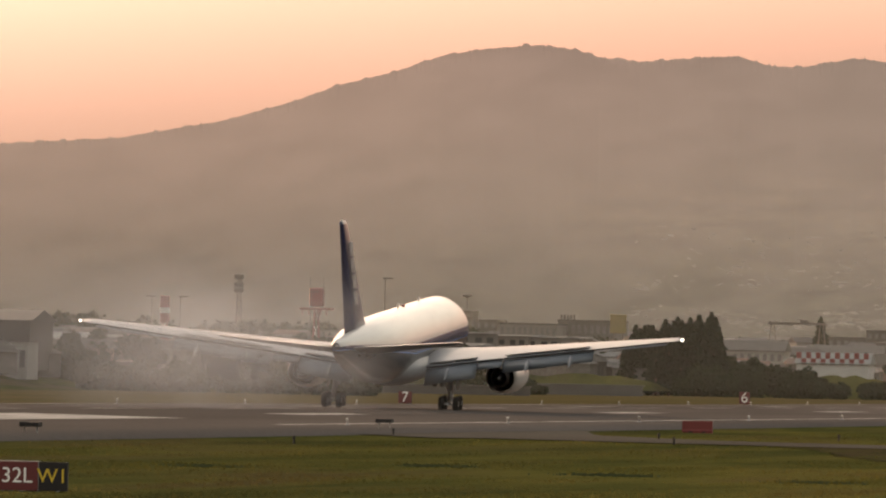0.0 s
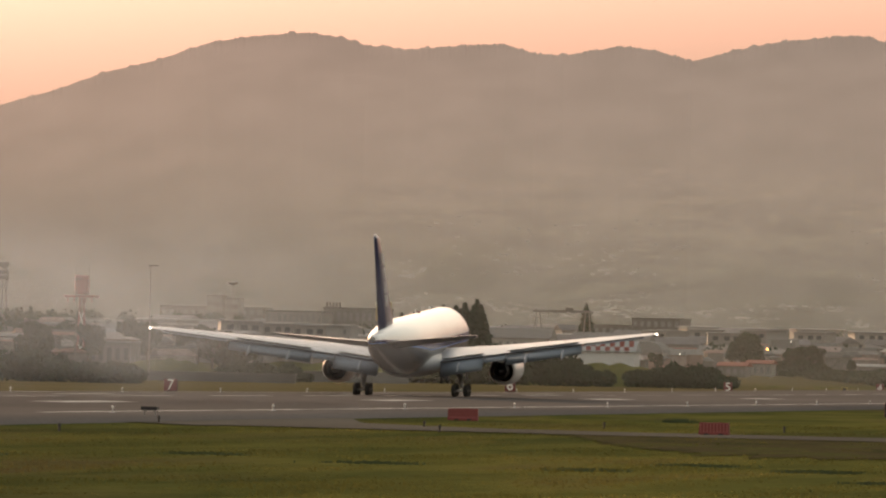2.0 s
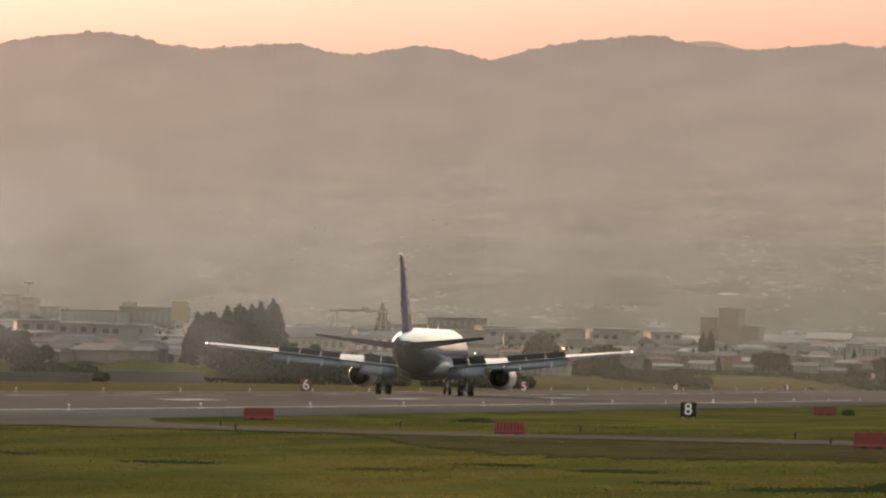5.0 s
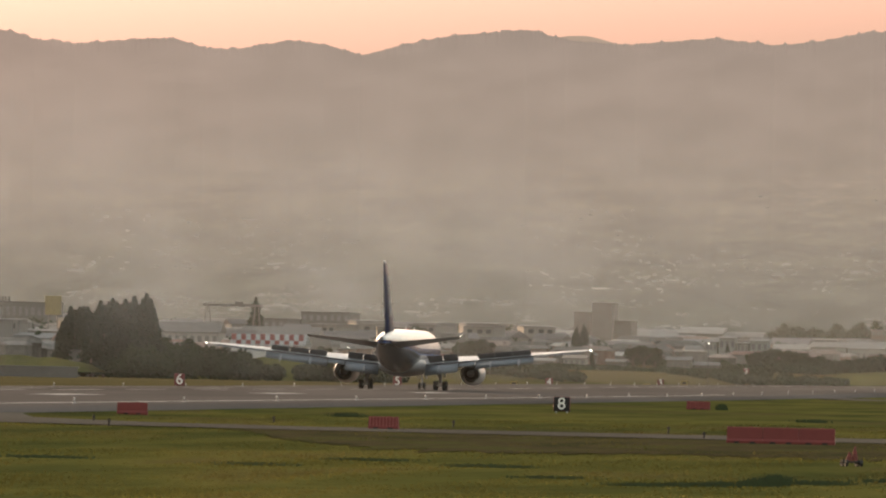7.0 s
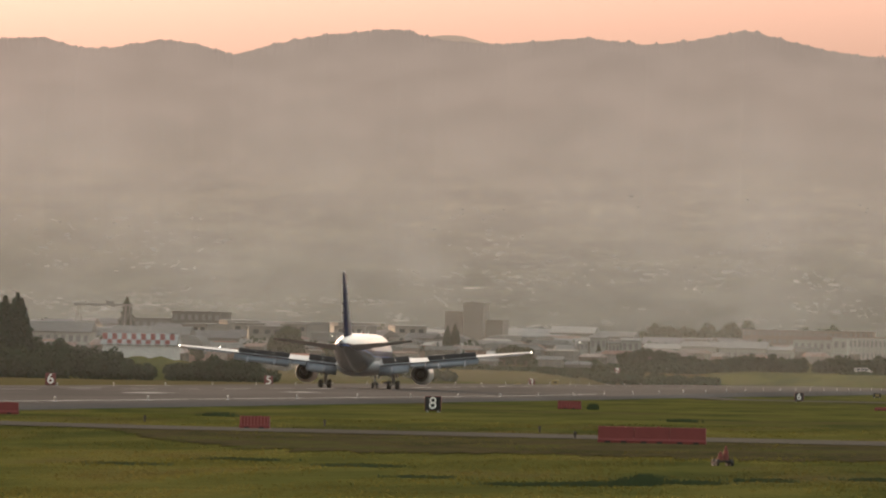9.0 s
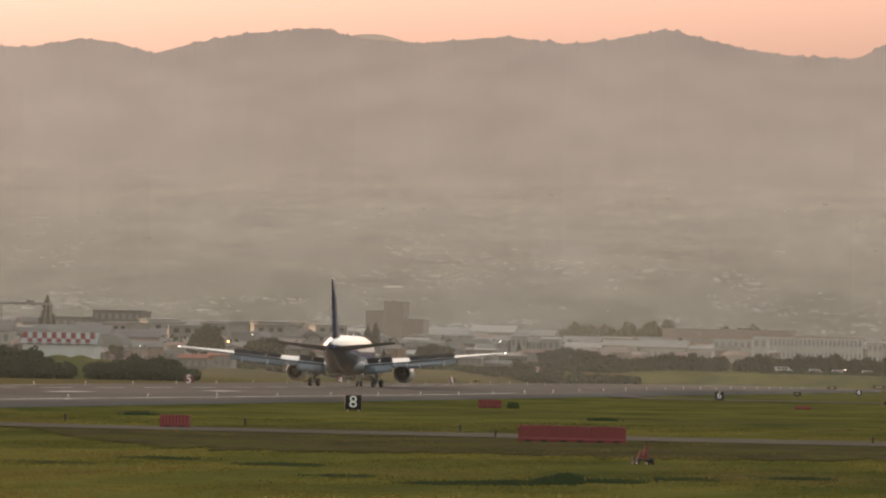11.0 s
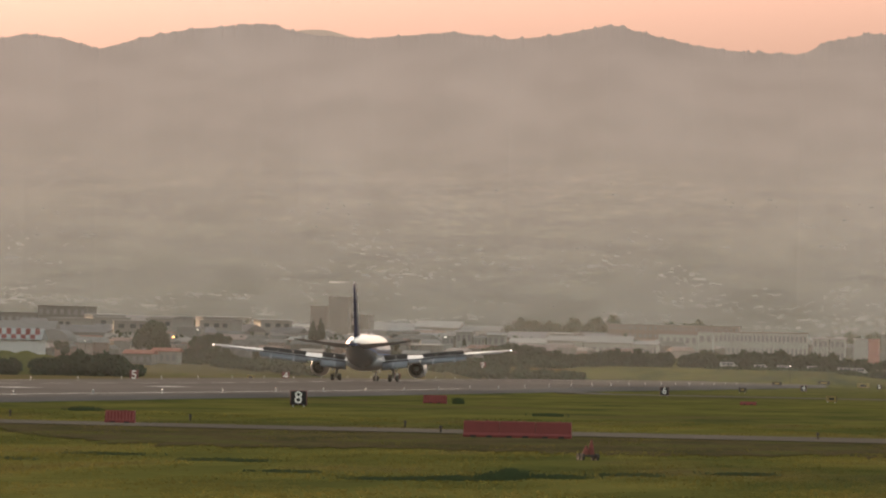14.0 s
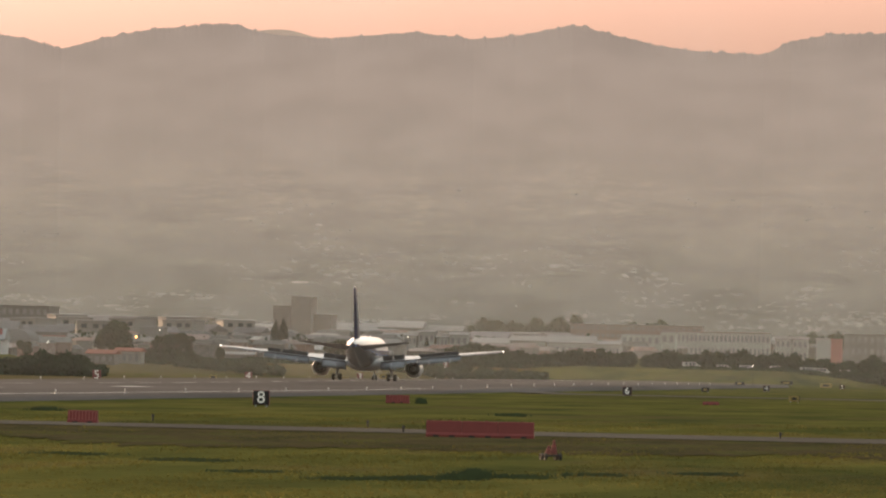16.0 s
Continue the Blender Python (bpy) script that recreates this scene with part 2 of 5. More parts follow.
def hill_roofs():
    """Roofs and walls seen through kilometres of lit air, some catching the sun: both put into emission."""
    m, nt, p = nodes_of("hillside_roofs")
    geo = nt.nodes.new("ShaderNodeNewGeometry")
    # haze tones per roof; the last stop is a painted sun glint
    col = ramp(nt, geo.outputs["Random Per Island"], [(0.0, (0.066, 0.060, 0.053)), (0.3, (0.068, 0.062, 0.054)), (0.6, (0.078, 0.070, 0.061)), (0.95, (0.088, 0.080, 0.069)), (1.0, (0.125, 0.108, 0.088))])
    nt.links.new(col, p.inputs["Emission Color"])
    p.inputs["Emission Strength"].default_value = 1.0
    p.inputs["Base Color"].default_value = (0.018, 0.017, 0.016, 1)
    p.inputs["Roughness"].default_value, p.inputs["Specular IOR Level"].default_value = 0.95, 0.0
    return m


HILL_TOWN_GLOW = hill_roofs()
TALLGRASS = grass_material("tall_grass", True)
FUSELAGE = fuselage_paint()
WING = surface("wing_grey", (0.19, 0.195, 0.205), 0.42, vary=0.12, coat=0.1)
FLAP = surface("flap_grey", (0.125, 0.138, 0.155), 0.40, vary=0.12)
SPOILER = surface("spoiler_grey", (0.07, 0.07, 0.075), 0.6, vary=0.2)
STAB = surface("tailplane_grey", (0.13, 0.12, 0.12), 0.35, vary=0.12, coat=0.2)
NAVY = surface("navy_paint", (0.012, 0.017, 0.060), 0.28, vary=0.12, coat=0.1)
WHITE = surface("white_paint", (0.52, 0.52, 0.52), 0.3, vary=0.06, coat=0.3)
METAL = surface("bare_metal", (0.55, 0.54, 0.52), 0.28, 1.0, vary=0.12)
DARKMETAL = surface("burnt_metal", (0.055, 0.050, 0.048), 0.5, 0.6, vary=0.3)
RUBBER = surface("tyre_rubber", (0.022, 0.021, 0.020), 0.85, vary=0.3)
GEAR = surface("gear_grey", (0.33, 0.33, 0.34), 0.45, vary=0.2)
RED = surface("faded_red_plastic", (0.150, 0.026, 0.021), 0.75, vary=0.22, scale=1.5)
RIBRED = surface("paler_red_ribs", (0.24, 0.060, 0.048), 0.7, vary=0.2)
DEEPRED = surface("sign_red", (0.11, 0.014, 0.014), 0.55, vary=0.12)
BLACK = surface("sign_black", (0.020, 0.017, 0.016), 0.9, vary=0.2)
SIGNWHITE = surface("sign_white", (0.78, 0.76, 0.72), 0.5, vary=0.05)
SIGNYELLOW = surface("sign_yellow", (0.62, 0.42, 0.03), 0.5, vary=0.08)
DULLYELLOW = surface("dull_yellow", (0.20, 0.145, 0.040), 0.7, vary=0.15)
DULLRED = surface("dull_red_wall", (0.22, 0.065, 0.055), 0.8, vary=0.15)
GALV = surface("galvanised_steel", (0.30, 0.30, 0.30), 0.5, 0.5, vary=0.2)
LAMPGLASS = surface("lamp_glass", (0.48, 0.46, 0.42), 0.15, vary=0.05, coat=0.5)
GLOW_WHITE = glowing("position_light", (1.0, 0.93, 0.80), 3.0)
GLOW_AMBER = glowing("amber_lamp", (1.0, 0.42, 0.10), 5.0)
CONCRETE = surface("concrete_wall", (0.088, 0.086, 0.082), 0.85, vary=0.25, scale=0.4)
PALEWALL = surface("pale_render", (0.135, 0.130, 0.122), 0.8, vary=0.18, scale=0.4, per_object=0.35)
WHITEWALL = surface("weathered_white_wall", (0.20, 0.20, 0.195), 0.8, vary=0.2, scale=0.3)
ROOF = surface("roof_tiles", (0.13, 0.12, 0.12), 0.7, vary=0.3, per_object=0.5)
TINROOF = surface("tin_roof", (0.17, 0.168, 0.165), 0.5, vary=0.2, per_object=0.4)
REDROOF = surface("rust_red_roof", (0.17, 0.080, 0.066), 0.7, vary=0.25)
WINDOW = surface("window_glass", (0.035, 0.04, 0.045), 0.12, vary=0.2)
REDPAINT = surface("red_checker_paint", (0.19, 0.040, 0.036), 0.6, vary=0.15)
YELLOWPANEL = surface("yellow_panel", (0.17, 0.135, 0.05), 0.6, vary=0.1)
BARK = surface("bark", (0.06, 0.045, 0.035), 0.9, vary=0.3)
LEAF = surface("dark_leaves", (0.017, 0.030, 0.014), 0.95, vary=0.35, scale=0.6, per_object=0.3)
NEEDLE = surface("conifer_needles", (0.012, 0.024, 0.014), 0.95, vary=0.3, scale=0.6)
# distance haze put into the colour: paler than the near window glass
HAZEWINDOW = surface("haze_paled_window", (0.10, 0.10, 0.10), 0.4, vary=0.3)
for m in (WING, NAVY, STAB, WHITE):
    m.node_tree.nodes["Principled BSDF"].inputs["Specular IOR Level"].default_value = 0.28
for m in (LEAF, NEEDLE, PAINT, TINROOF, ROOF, REDROOF):
    m.node_tree.nodes["Principled BSDF"].inputs["Specular IOR Level"].default_value = 0.0


def many_roofs():
    m, nt, p = nodes_of("jumbled_roofs")
    geo = nt.nodes.new("ShaderNodeNewGeometry")
    col = ramp(nt, geo.outputs["Random Per Island"], [(0.0, (0.045, 0.043, 0.041)), (0.4, (0.10, 0.096, 0.092)), (0.65, (0.18, 0.17, 0.16)), (0.85, (0.16, 0.088, 0.070)), (1.0, (0.36, 0.35, 0.33))])
    nt.links.new(mixed(nt, 0.2, col, ramp(nt, noise_node(nt, 0.8, 4), [(0.3, (0.06, 0.06, 0.06)), (0.7, (0.3, 0.29, 0.27))])), p.inputs["Base Color"])
    p.inputs["Roughness"].default_value, p.inputs["Specular IOR Level"].default_value = 0.9, 0.0
    return m


JUMBLE = many_roofs()


# ---- mesh helpers ----
def part(name, bm, material, parent=None, label="", smooth=False):
    me = bpy.data.meshes.new(name)
    bm.to_mesh(me)
    bm.free()
    me.materials.append(material)
    if smooth:
        me.shade_smooth()
    ob = new(name, me)
    ob.parent = parent
    return tagged(ob, label)


def sheet(name, verts, faces, material, parent=None, label="", smooth=False):
    me = bpy.data.meshes.new(name)
    me.from_pydata([tuple(v) for v in verts], [], faces)
    me.materials.append(material)
    if smooth:
        me.shade_smooth()
    me.update()
    ob = new(name, me)
    ob.parent = parent
    return tagged(ob, label)


def add_box(bm, c, s, rot=None, bevel=0.0):
    m = Matrix.Translation(c) @ (rot or Matrix()) @ Matrix.Diagonal((*s, 1))
    r = bmesh.ops.create_cube(bm, size=1, matrix=m)
    if bevel:
        es = list({e for v in r["verts"] for e in v.link_edges})
        bmesh.ops.bevel(bm, geom=es, offset=bevel, segments=2, affect="EDGES", profile=0.6)
    return bm


def box(c, s, rot=None, bevel=0.0):
    return add_box(bmesh.new(), c, s, rot, bevel)


def add_tube(bm, a, b, r0, r1=None, n=10, caps=True):
    a, b = Vector(a), Vector(b)
    d = b - a
    m = Matrix.Translation((a + b) / 2) @ d.to_track_quat("Z", "Y").to_matrix().to_4x4()
    bmesh.ops.create_cone(bm, cap_ends=caps, segments=n, radius1=r0, radius2=r0 if r1 is None else r1, depth=d.length, matrix=m)
    return bm


def tube(a, b, r0, r1=None, n=10):
    return add_tube(bmesh.new(), a, b, r0, r1, n)


def loft(rings, close=True):
    bm = bmesh.new()
    vs = [[bm.verts.new(p) for p in ring] for ring in rings]
    n = len(rings[0])
    for a, b in zip(vs, vs[1:]):
        for i in range(n):
            bm.faces.new((a[i], a[(i + 1) % n], b[(i + 1) % n], b[i]))
    if close:
        bm.faces.new(vs[0][::-1])
        bm.faces.new(vs[-1])
    bmesh.ops.recalc_face_normals(bm, faces=bm.faces)
    return bm


def lathe_y(profile, n=28, centre=(0, 0, 0)):
    """Rings of (y, radius) round an axis along y."""
    cx, cy, cz = centre
    return loft([[(cx + r * math.cos(2 * math.pi * i / n), cy + y, cz + r * math.sin(2 * math.pi * i / n)) for i in range(n)] for y, r in profile], False)


def empty(name, m=None):
    ob = new(name)
    ob.empty_display_size = 0.5
    if m is not None:
        ob.matrix_basis = m
    return ob


# ---- ground, runway, taxiway ----
def smoothstep(a, b, x):
    t = max(0.0, min(1.0, (x - a) / (b - a)))
    return t * t * (3 - 2 * t)


def runway_z(y):
    """The runway's long gentle rise towards its far end."""
    return -0.10 + 0.50 * smoothstep(1150, 1750, y)


def town_y(mrad):
    """Where the town begins along a bearing, in metres along the runway."""
    return 1400 + (mrad + 206.5) / 185 * 2000


def ground_z(x, y):
    """The field lies 0.75 m under the runway's crown; a grass bank leads up to the town, which rises gently."""
    off = abs(x + 122)
    z = runway_z(y) * (1 - smoothstep(35, 40, off)) - 0.75 * smoothstep(35, 40, off) - 0.30
    if off < 60 and y > 3320:
        z = -0.75
    z += 0.30 * smoothstep(35, 40, off)
    if y < 1000:
        return z
    mrad = 1000 * math.atan2(x, y)
    front = max(1250.0, town_y(mrad)) - 50 - 350 * smoothstep(-150, -70, mrad) - 250 * smoothstep(-60, -32, mrad)
    return z + 3.8 * smoothstep(0, 130, y - front) + 8.2 * smoothstep(130, 1000, y - front)


def grid(name, xs, ys, height, material, label):
    verts = [(x, y, height(x, y)) for y in ys for x in xs]
    n = len(xs)
    faces = [(j * n + i, j * n + i + 1, (j + 1) * n + i + 1, (j + 1) * n + i) for j in range(len(ys) - 1) for i in range(n - 1)]
    return tagged(sheet(name, verts, faces, material, smooth=True), label, kind="structure")


def steps(*runs):
    out = []
    for a, b, n in runs:
        out += [a + (b - a) * i / n for i in range(n)]
    return out + [runs[-1][1]]


XS = steps((-2600, -600, 20), (-600, -200, 40), (-200, -60, 70), (-60, 60, 24), (60, 400, 10), (400, 2600, 8))
YS = steps((-1500, 0, 6), (0, 240, 10), (240, 800, 140), (800, 1700, 60), (1700, 3300, 50), (3300, 3750, 20))


def bumpy(x, y):
    z = ground_z(x, y)
    if 240 < y < 1200 and x > -84 and not 440 < y < 580:
        z += 0.03 * noise.noise((x * 0.05, y * 0.02, 0))
    return z


grid("ground", XS, YS, bumpy, GRASS, "mown green and yellowing airfield grass, with darker bands")
YR = steps((200, 1000, 40), (1000, 1800, 40), (1800, 3300, 20))
grid("grass_verge", steps((-330, -156, 30)), steps((700, 3300, 90)), lambda x, y: ground_z(x, y) + 0.02, DRY, "dry brownish grass strip beyond the runway")


def slab(name, x0, x1, ys, material, label, lift=0.0, crown=True):
    xs = [x0 - 2.0] + steps((x0, x1, 12)) + [x1 + 2.0]
    ob = grid(name, xs, ys, lambda x, y: lift + runway_z(y) + 0.12 - 0.009 * abs(x + 122) - (0.9 if x < x0 or x > x1 else 0), material, label)
    return ob


slab("runway", -157, -85, YR, ASPHALT, "dark worn asphalt runway with rubber streaks", 0.0)


def road_edge(x, far):
    if far:
        return float(np.interp(x, (-92, -88, -80, -70, -60, 60), (640, 600, 556, 533, 524, 514)))
    return float(np.interp(x, (-92, -88, -84, -80, -60, -10, 60), (440, 470, 500, 511, 497, 484, 470)))


TX = steps((-92, -60, 16), (-60, 60, 12))
TN = 10
tv = []
for x in TX:
    for j in range(TN + 1):
        y = road_edge(x, 0) + (road_edge(x, 1) - road_edge(x, 0)) * j / TN
        tv.append((x, y, bumpy(x, y) + 0.05))
tagged(sheet("taxiway", tv, [(i * (TN + 1) + j, (i + 1) * (TN + 1) + j, (i + 1) * (TN + 1) + j + 1, i * (TN + 1) + j + 1) for i in range(len(TX) - 1) for j in range(TN)], TAXI, smooth=True), "grey asphalt taxiway crossing the grass to the runway", kind="structure")


FX = steps((-84, 60, 24))
fv = [(x, y, bumpy(x, y) + 0.06) for x in FX for y in (1378, 1400, 1422, 1444)]
tagged(sheet("far_taxiway", fv, [(4 * i + k, 4 * i + 4 + k, 4 * i + 5 + k, 4 * i + 1 + k) for i in range(len(FX) - 1) for k in range(3)], TAXI, smooth=True), "far grey taxiway crossing the grass", kind="structure")


def rough_strip():
    """Uncut brownish grass along the near side of the taxiway, with ragged edges."""
    m, nt, p = nodes_of("rough_grass")
    a, b = noise_node(nt, 0.20, 5, (1, 0.2, 1)), noise_node(nt, 1.4, 5, (1, 0.25, 1))
    col = ramp(nt, a, [(0.35, (0.026, 0.029, 0.013)), (0.50, (0.043, 0.037, 0.020)), (0.62, (0.044, 0.050, 0.017))])
    col = mixed(nt, 0.35, col, ramp(nt, b, [(0.35, (0.020, 0.020, 0.011)), (0.65, (0.064, 0.050, 0.030))]))
    nt.links.new(col, p.inputs["Base Color"])
    p.inputs["Roughness"].default_value, p.inputs["Specular IOR Level"].default_value = 0.95, 0.0
    xs, n = steps((-64, 60, 500)), 10
    vs = []
    for x in xs:
        near = 392 + 16 * noise.noise((x * 0.12, 3, 1)) + 16 * noise.noise((x * 0.7, 5, 1)) + 10 * noise.noise((x * 2.3, 5, 4))
        far = road_edge(x, 0) - 1.5 + 3 * noise.noise((x * 0.6, 9, 1))
        near = far - (far - near) * smoothstep(-64, -40, x)
        near = min(near, far - 1)
        vs += [(x, near + (far - near) * j / n, bumpy(x, near + (far - near) * j / n) + 0.03) for j in range(n + 1)]
    tagged(sheet("rough_grass_strip", vs, [(i * (n + 1) + j, (i + 1) * (n + 1) + j, (i + 1) * (n + 1) + j + 1, i * (n + 1) + j + 1) for i in range(len(xs) - 1) for j in range(n)], m, smooth=True), "brownish uncut grass along the taxiway", kind="structure")


rough_strip()


def marking(name, x0, x1, y0, y1, label, parent=None):
    z = lambda x, y: runway_z(y) + 0.135 - 0.009 * abs(x + 122)
    tagged(sheet(name, [(x0, y0, z(x0, y0)), (x1, y0, z(x1, y0)), (x1, y1, z(x1, y1)), (x0, y1, z(x0, y1))], [(0, 1, 2, 3)], PAINT), label, kind="structure")


for side in (-1, 1):
    for i, y in enumerate(steps((516, 1316, 8))[:-1]):
        marking("edge_line", -122 + side * 29.6 - 0.45, -122 + side * 29.6 + 0.45, y, y + 97, "worn white line along the runway's edge")
    marking("aiming_point", -122 + side * 14 - 5, -122 + side * 14 + 5, 478, 546, "broad white aiming point bar on the runway")
    for i in range(4):
        xx = -122 + side * 12.8
        marking("touchdown_bar", xx - 1.4, xx + 1.4, 612 + 150 * i, 640 + 150 * i, "white touchdown zone bar on the runway")
for y in range(560, 3200, 50):
    marking("centre_dash", -122.45, -121.55, y, y + 30, "white centreline dash on the runway")


# ---- the airliner ----
def airfoil(x, y_le, chord, z, thick, n=9, twist=0.0):
    up, lo = [], []
    for i in range(n):
        u = 0.5 - 0.5 * math.cos(math.pi * i / (n - 1))
        t = 5 * thick * (0.2969 * math.sqrt(u) - 0.126 * u - 0.3516 * u * u + 0.2843 * u ** 3 - 0.1015 * u ** 4) * chord
        tw = z - (u - 0.35) * chord * twist
        up.append((x, y_le - u * chord, tw + t * 1.1))
        lo.append((x, y_le - u * chord, tw - t * 0.8))
    return up + lo[-2:0:-1]


WING_Z = lambda x: 3.30 + (abs(x) - 2.5) * 0.094


def wing_le(x):
    return 9.9 - (abs(x) - 2.5) * 0.675


def wing_te(x):
    x = abs(x)
    return -1.3 - (x - 2.5) * 0.12 if x < 8 else -1.96 - (x - 8) * 0.306


def wheel(name, parent, c, r, w):
    ob = part(name, lathe_y([(-w / 2, 0.55 * r), (-w / 2, 0.86 * r), (-w * 0.36, r * 0.97), (0, r), (w * 0.36, r * 0.97), (w / 2, 0.86 * r), (w / 2, 0.55 * r)], 22), RUBBER, parent, "black rubber tyre", True)
    ob.matrix_basis = pose(*c, 0, 0, 90)
    hub = part("rim", lathe_y([(-w * 0.42, 0.01), (-w * 0.42, 0.40 * r), (-w * 0.3, 0.56 * r), (w * 0.3, 0.56 * r), (w * 0.42, 0.40 * r), (w * 0.42, 0.01)], 16), GEAR, ob, "grey metal rim", True)
    return ob


def build_airliner():
    wings, gears = [], []
    a = tagged(empty("airliner"), "white twin-engine airliner with navy tail, rolling out on the runway", "airplane")
    # fuselage rings: y, half width, half height, centre height
    spec = [(28.4, 0.10, 0.10, 3.9), (28.0, 0.55, 0.55, 3.95), (27.0, 1.15, 1.15, 4.15), (25.4, 1.75, 1.85, 4.42), (23.4, 2.25, 2.40, 4.65), (21.0, 2.5, 2.68, 4.75),
            (16, 2.515, 2.70, 4.75), (8, 2.515, 2.70, 4.75), (0, 2.515, 2.70, 4.75), (-6, 2.515, 2.70, 4.75), (-10, 2.45, 2.58, 4.85), (-14, 2.15, 2.25, 5.10),
            (-18, 1.68, 1.75, 5.40), (-22, 1.08, 1.15, 5.72), (-25, 0.58, 0.62, 5.95), (-26.3, 0.32, 0.34, 6.05)]
    n = 40
    part("fuselage", loft([[(hw * math.cos(2 * math.pi * i / n), y, zc + hh * math.sin(2 * math.pi * i / n)) for i in range(n)] for y, hw, hh, zc in spec]), FUSELAGE, a, "white fuselage with dark blue line and grey belly darkened for shade", True)
    part("tail_exhaust", lathe_y([(0.1, 0.30), (-0.25, 0.26), (-0.25, 0.2), (0.2, 0.16)], 16, (0, -26.3, 6.05)), DARKMETAL, a, "", True)
    part("wing_root_fairing", loft([[(2.9 * k * math.cos(2 * math.pi * i / 24), y, 2.95 + 1.35 * k * math.sin(2 * math.pi * i / 24)) for i in range(24)] for y, k in ((12, 0.2), (10, 0.75), (6, 1), (-2, 1), (-5, 0.8), (-8, 0.2))]), WING, a, "", True)
    # dorsal antennas and beacon
    for y in (12, 2):
        part("antenna", box((0, y, 7.6), (0.06, 0.5, 0.4), None, 0.02), WHITE, a)
    part("beacon", box((0, 4.5, 7.52), (0.25, 0.35, 0.2), None, 0.05), RED, a, "red beacon lamp")
    # fin
    fin = part("fin", loft([[(t * s, y, z) for y, t, s in ((le, 0, 0), (le - 0.25 * c, w, 1), (le - 0.6 * c, w, 0.8), (le - c, 0.03, 1), (le - 0.6 * c, w, -0.8), (le - 0.25 * c, w, -1))]
                            for le, c, w, z in ((-12.6, 10.4, 0.50, 6.6), (-14.2, 8.9, 0.44, 7.6), (-17.8, 6.6, 0.32, 10.9), (-22.6, 3.4, 0.17, 15.2), (-23.4, 2.8, 0.10, 15.45))]), NAVY, a, "navy blue tail fin", True)
    # pale slanting emblem strokes on both faces of the fin
    for s in (-1, 1):
        for k in range(4):
            z0 = 8.9 + 1.28 * k
            yc = -20.2 - 0.62 * k
            for j, (dy0, dy1) in enumerate(((0.75, 0.25), (-0.15, 0.25), (-0.15, -0.7))):
                w0, w1 = (float(np.interp(z, (7.6, 10.9, 15.2), (0.44, 0.32, 0.17))) + 0.01 for z in (z0, z0 + 1.05))
                q = [(s * w0, yc + dy0 - 0.13, z0), (s * w0, yc + dy0 + 0.13, z0), (s * w1, yc + dy1 + 0.13, z0 + 1.05), (s * w1, yc + dy1 - 0.13, z0 + 1.05)]
                bm = loft([q, [(x + s * 0.05, y, z) for x, y, z in q]])
                part("emblem_stroke", bm, WHITE, fin, "white emblem stroke")
    part("fin_tip_light", box((0, -24.9, 15.5), (0.14, 0.6, 0.14), None, 0.04), WHITE, fin)
    for s, nm in ((-1, "left"), (1, "right")):
        st = part("tailplane", loft([airfoil(s * x, le, c, z, 0.10, 9, -0.11) for x, le, c, z in ((0.8, -17.3, 6.4, 5.35), (3, -18.9, 5.2, 5.62), (9.1, -23.2, 2.1, 6.42), (9.31, -23.6, 1.6, 6.45))]), STAB, a, "dark grey tailplane", True)
        # wing
        secs = [airfoil(s * x, wing_le(x), wing_le(x) - wing_te(x), WING_Z(x), th, 9, 0.035) for x, th in ((1.2, 0.13), (2.5, 0.125), (5.2, 0.115), (8, 0.105), (12, 0.10), (16, 0.095), (20, 0.09), (23.2, 0.085))]
        secs.append(airfoil(s * 23.78, wing_le(23.78) - 0.35, 1.7, WING_Z(23.78), 0.05, 9, 0.035))
        w = part("wing", loft(secs), WING, a, "pale grey swept wing", True)
        wings.append((w, s))
        part("position_light", box((s * 23.85, wing_te(23.8) + 0.25, WING_Z(23.8)), (0.16, 0.35, 0.16), None, 0.05), GLOW_WHITE, w, "lit white position lamp")
        # flaps hang behind the trailing edge
        for x0, x1, ch, nm2 in ((2.9, 7.0, 2.3, "flap"), (9.2, 16.6, 1.75, "flap"), (7.1, 9.1, 1.5, "aileron"), (16.8, 22.6, 0.9, "aileron")):
            ang = radians(33 if nm2 == "flap" else (20 if x0 < 10 else 6))
            rings = []
            for x in (x0, (x0 + x1) / 2, x1):
                c = ch * (1 - 0.025 * (x - x0))
                yl, zl = wing_te(x) + 0.35, WING_Z(x) - 0.12 - 0.65 * 0.035 * (wing_le(x) - wing_te(x))
                prof = [(0, 0), (0.15, 0.09), (0.5, 0.07), (1, 0.0), (0.5, -0.05), (0.15, -0.07)]
                rings.append([(s * x, yl - c * (u * math.cos(ang) + v * math.sin(ang)), zl - c * (u * math.sin(ang) - v * math.cos(ang))) for u, v in prof])
            part(nm2, loft(rings), FLAP, w, "lowered blue-grey flap" if nm2 == "flap" else "", True)
        # solid black strips drawn as the shade between wing and flaps
        for x0, x1 in ((2.9, 7.0), (7.15, 9.1), (9.2, 16.6), (16.8, 22.6)):
            rings = []
            for x in (x0, x1):
                yl, zl = wing_te(x) + 0.02, WING_Z(x) - 0.65 * 0.035 * (wing_le(x) - wing_te(x))
                rings.append([(s * x, yl, zl + 0.03), (s * x, yl - 0.05, zl + 0.02), (s * x, yl - 0.05, zl - 0.10), (s * x, yl, zl - 0.10)])
            part("trailing_edge_gap", loft(rings), BLACK, w, "black strip drawn as the shaded gap above the flap")
        for x in (4.6, 11.2, 14.8):
            yy = wing_te(x)
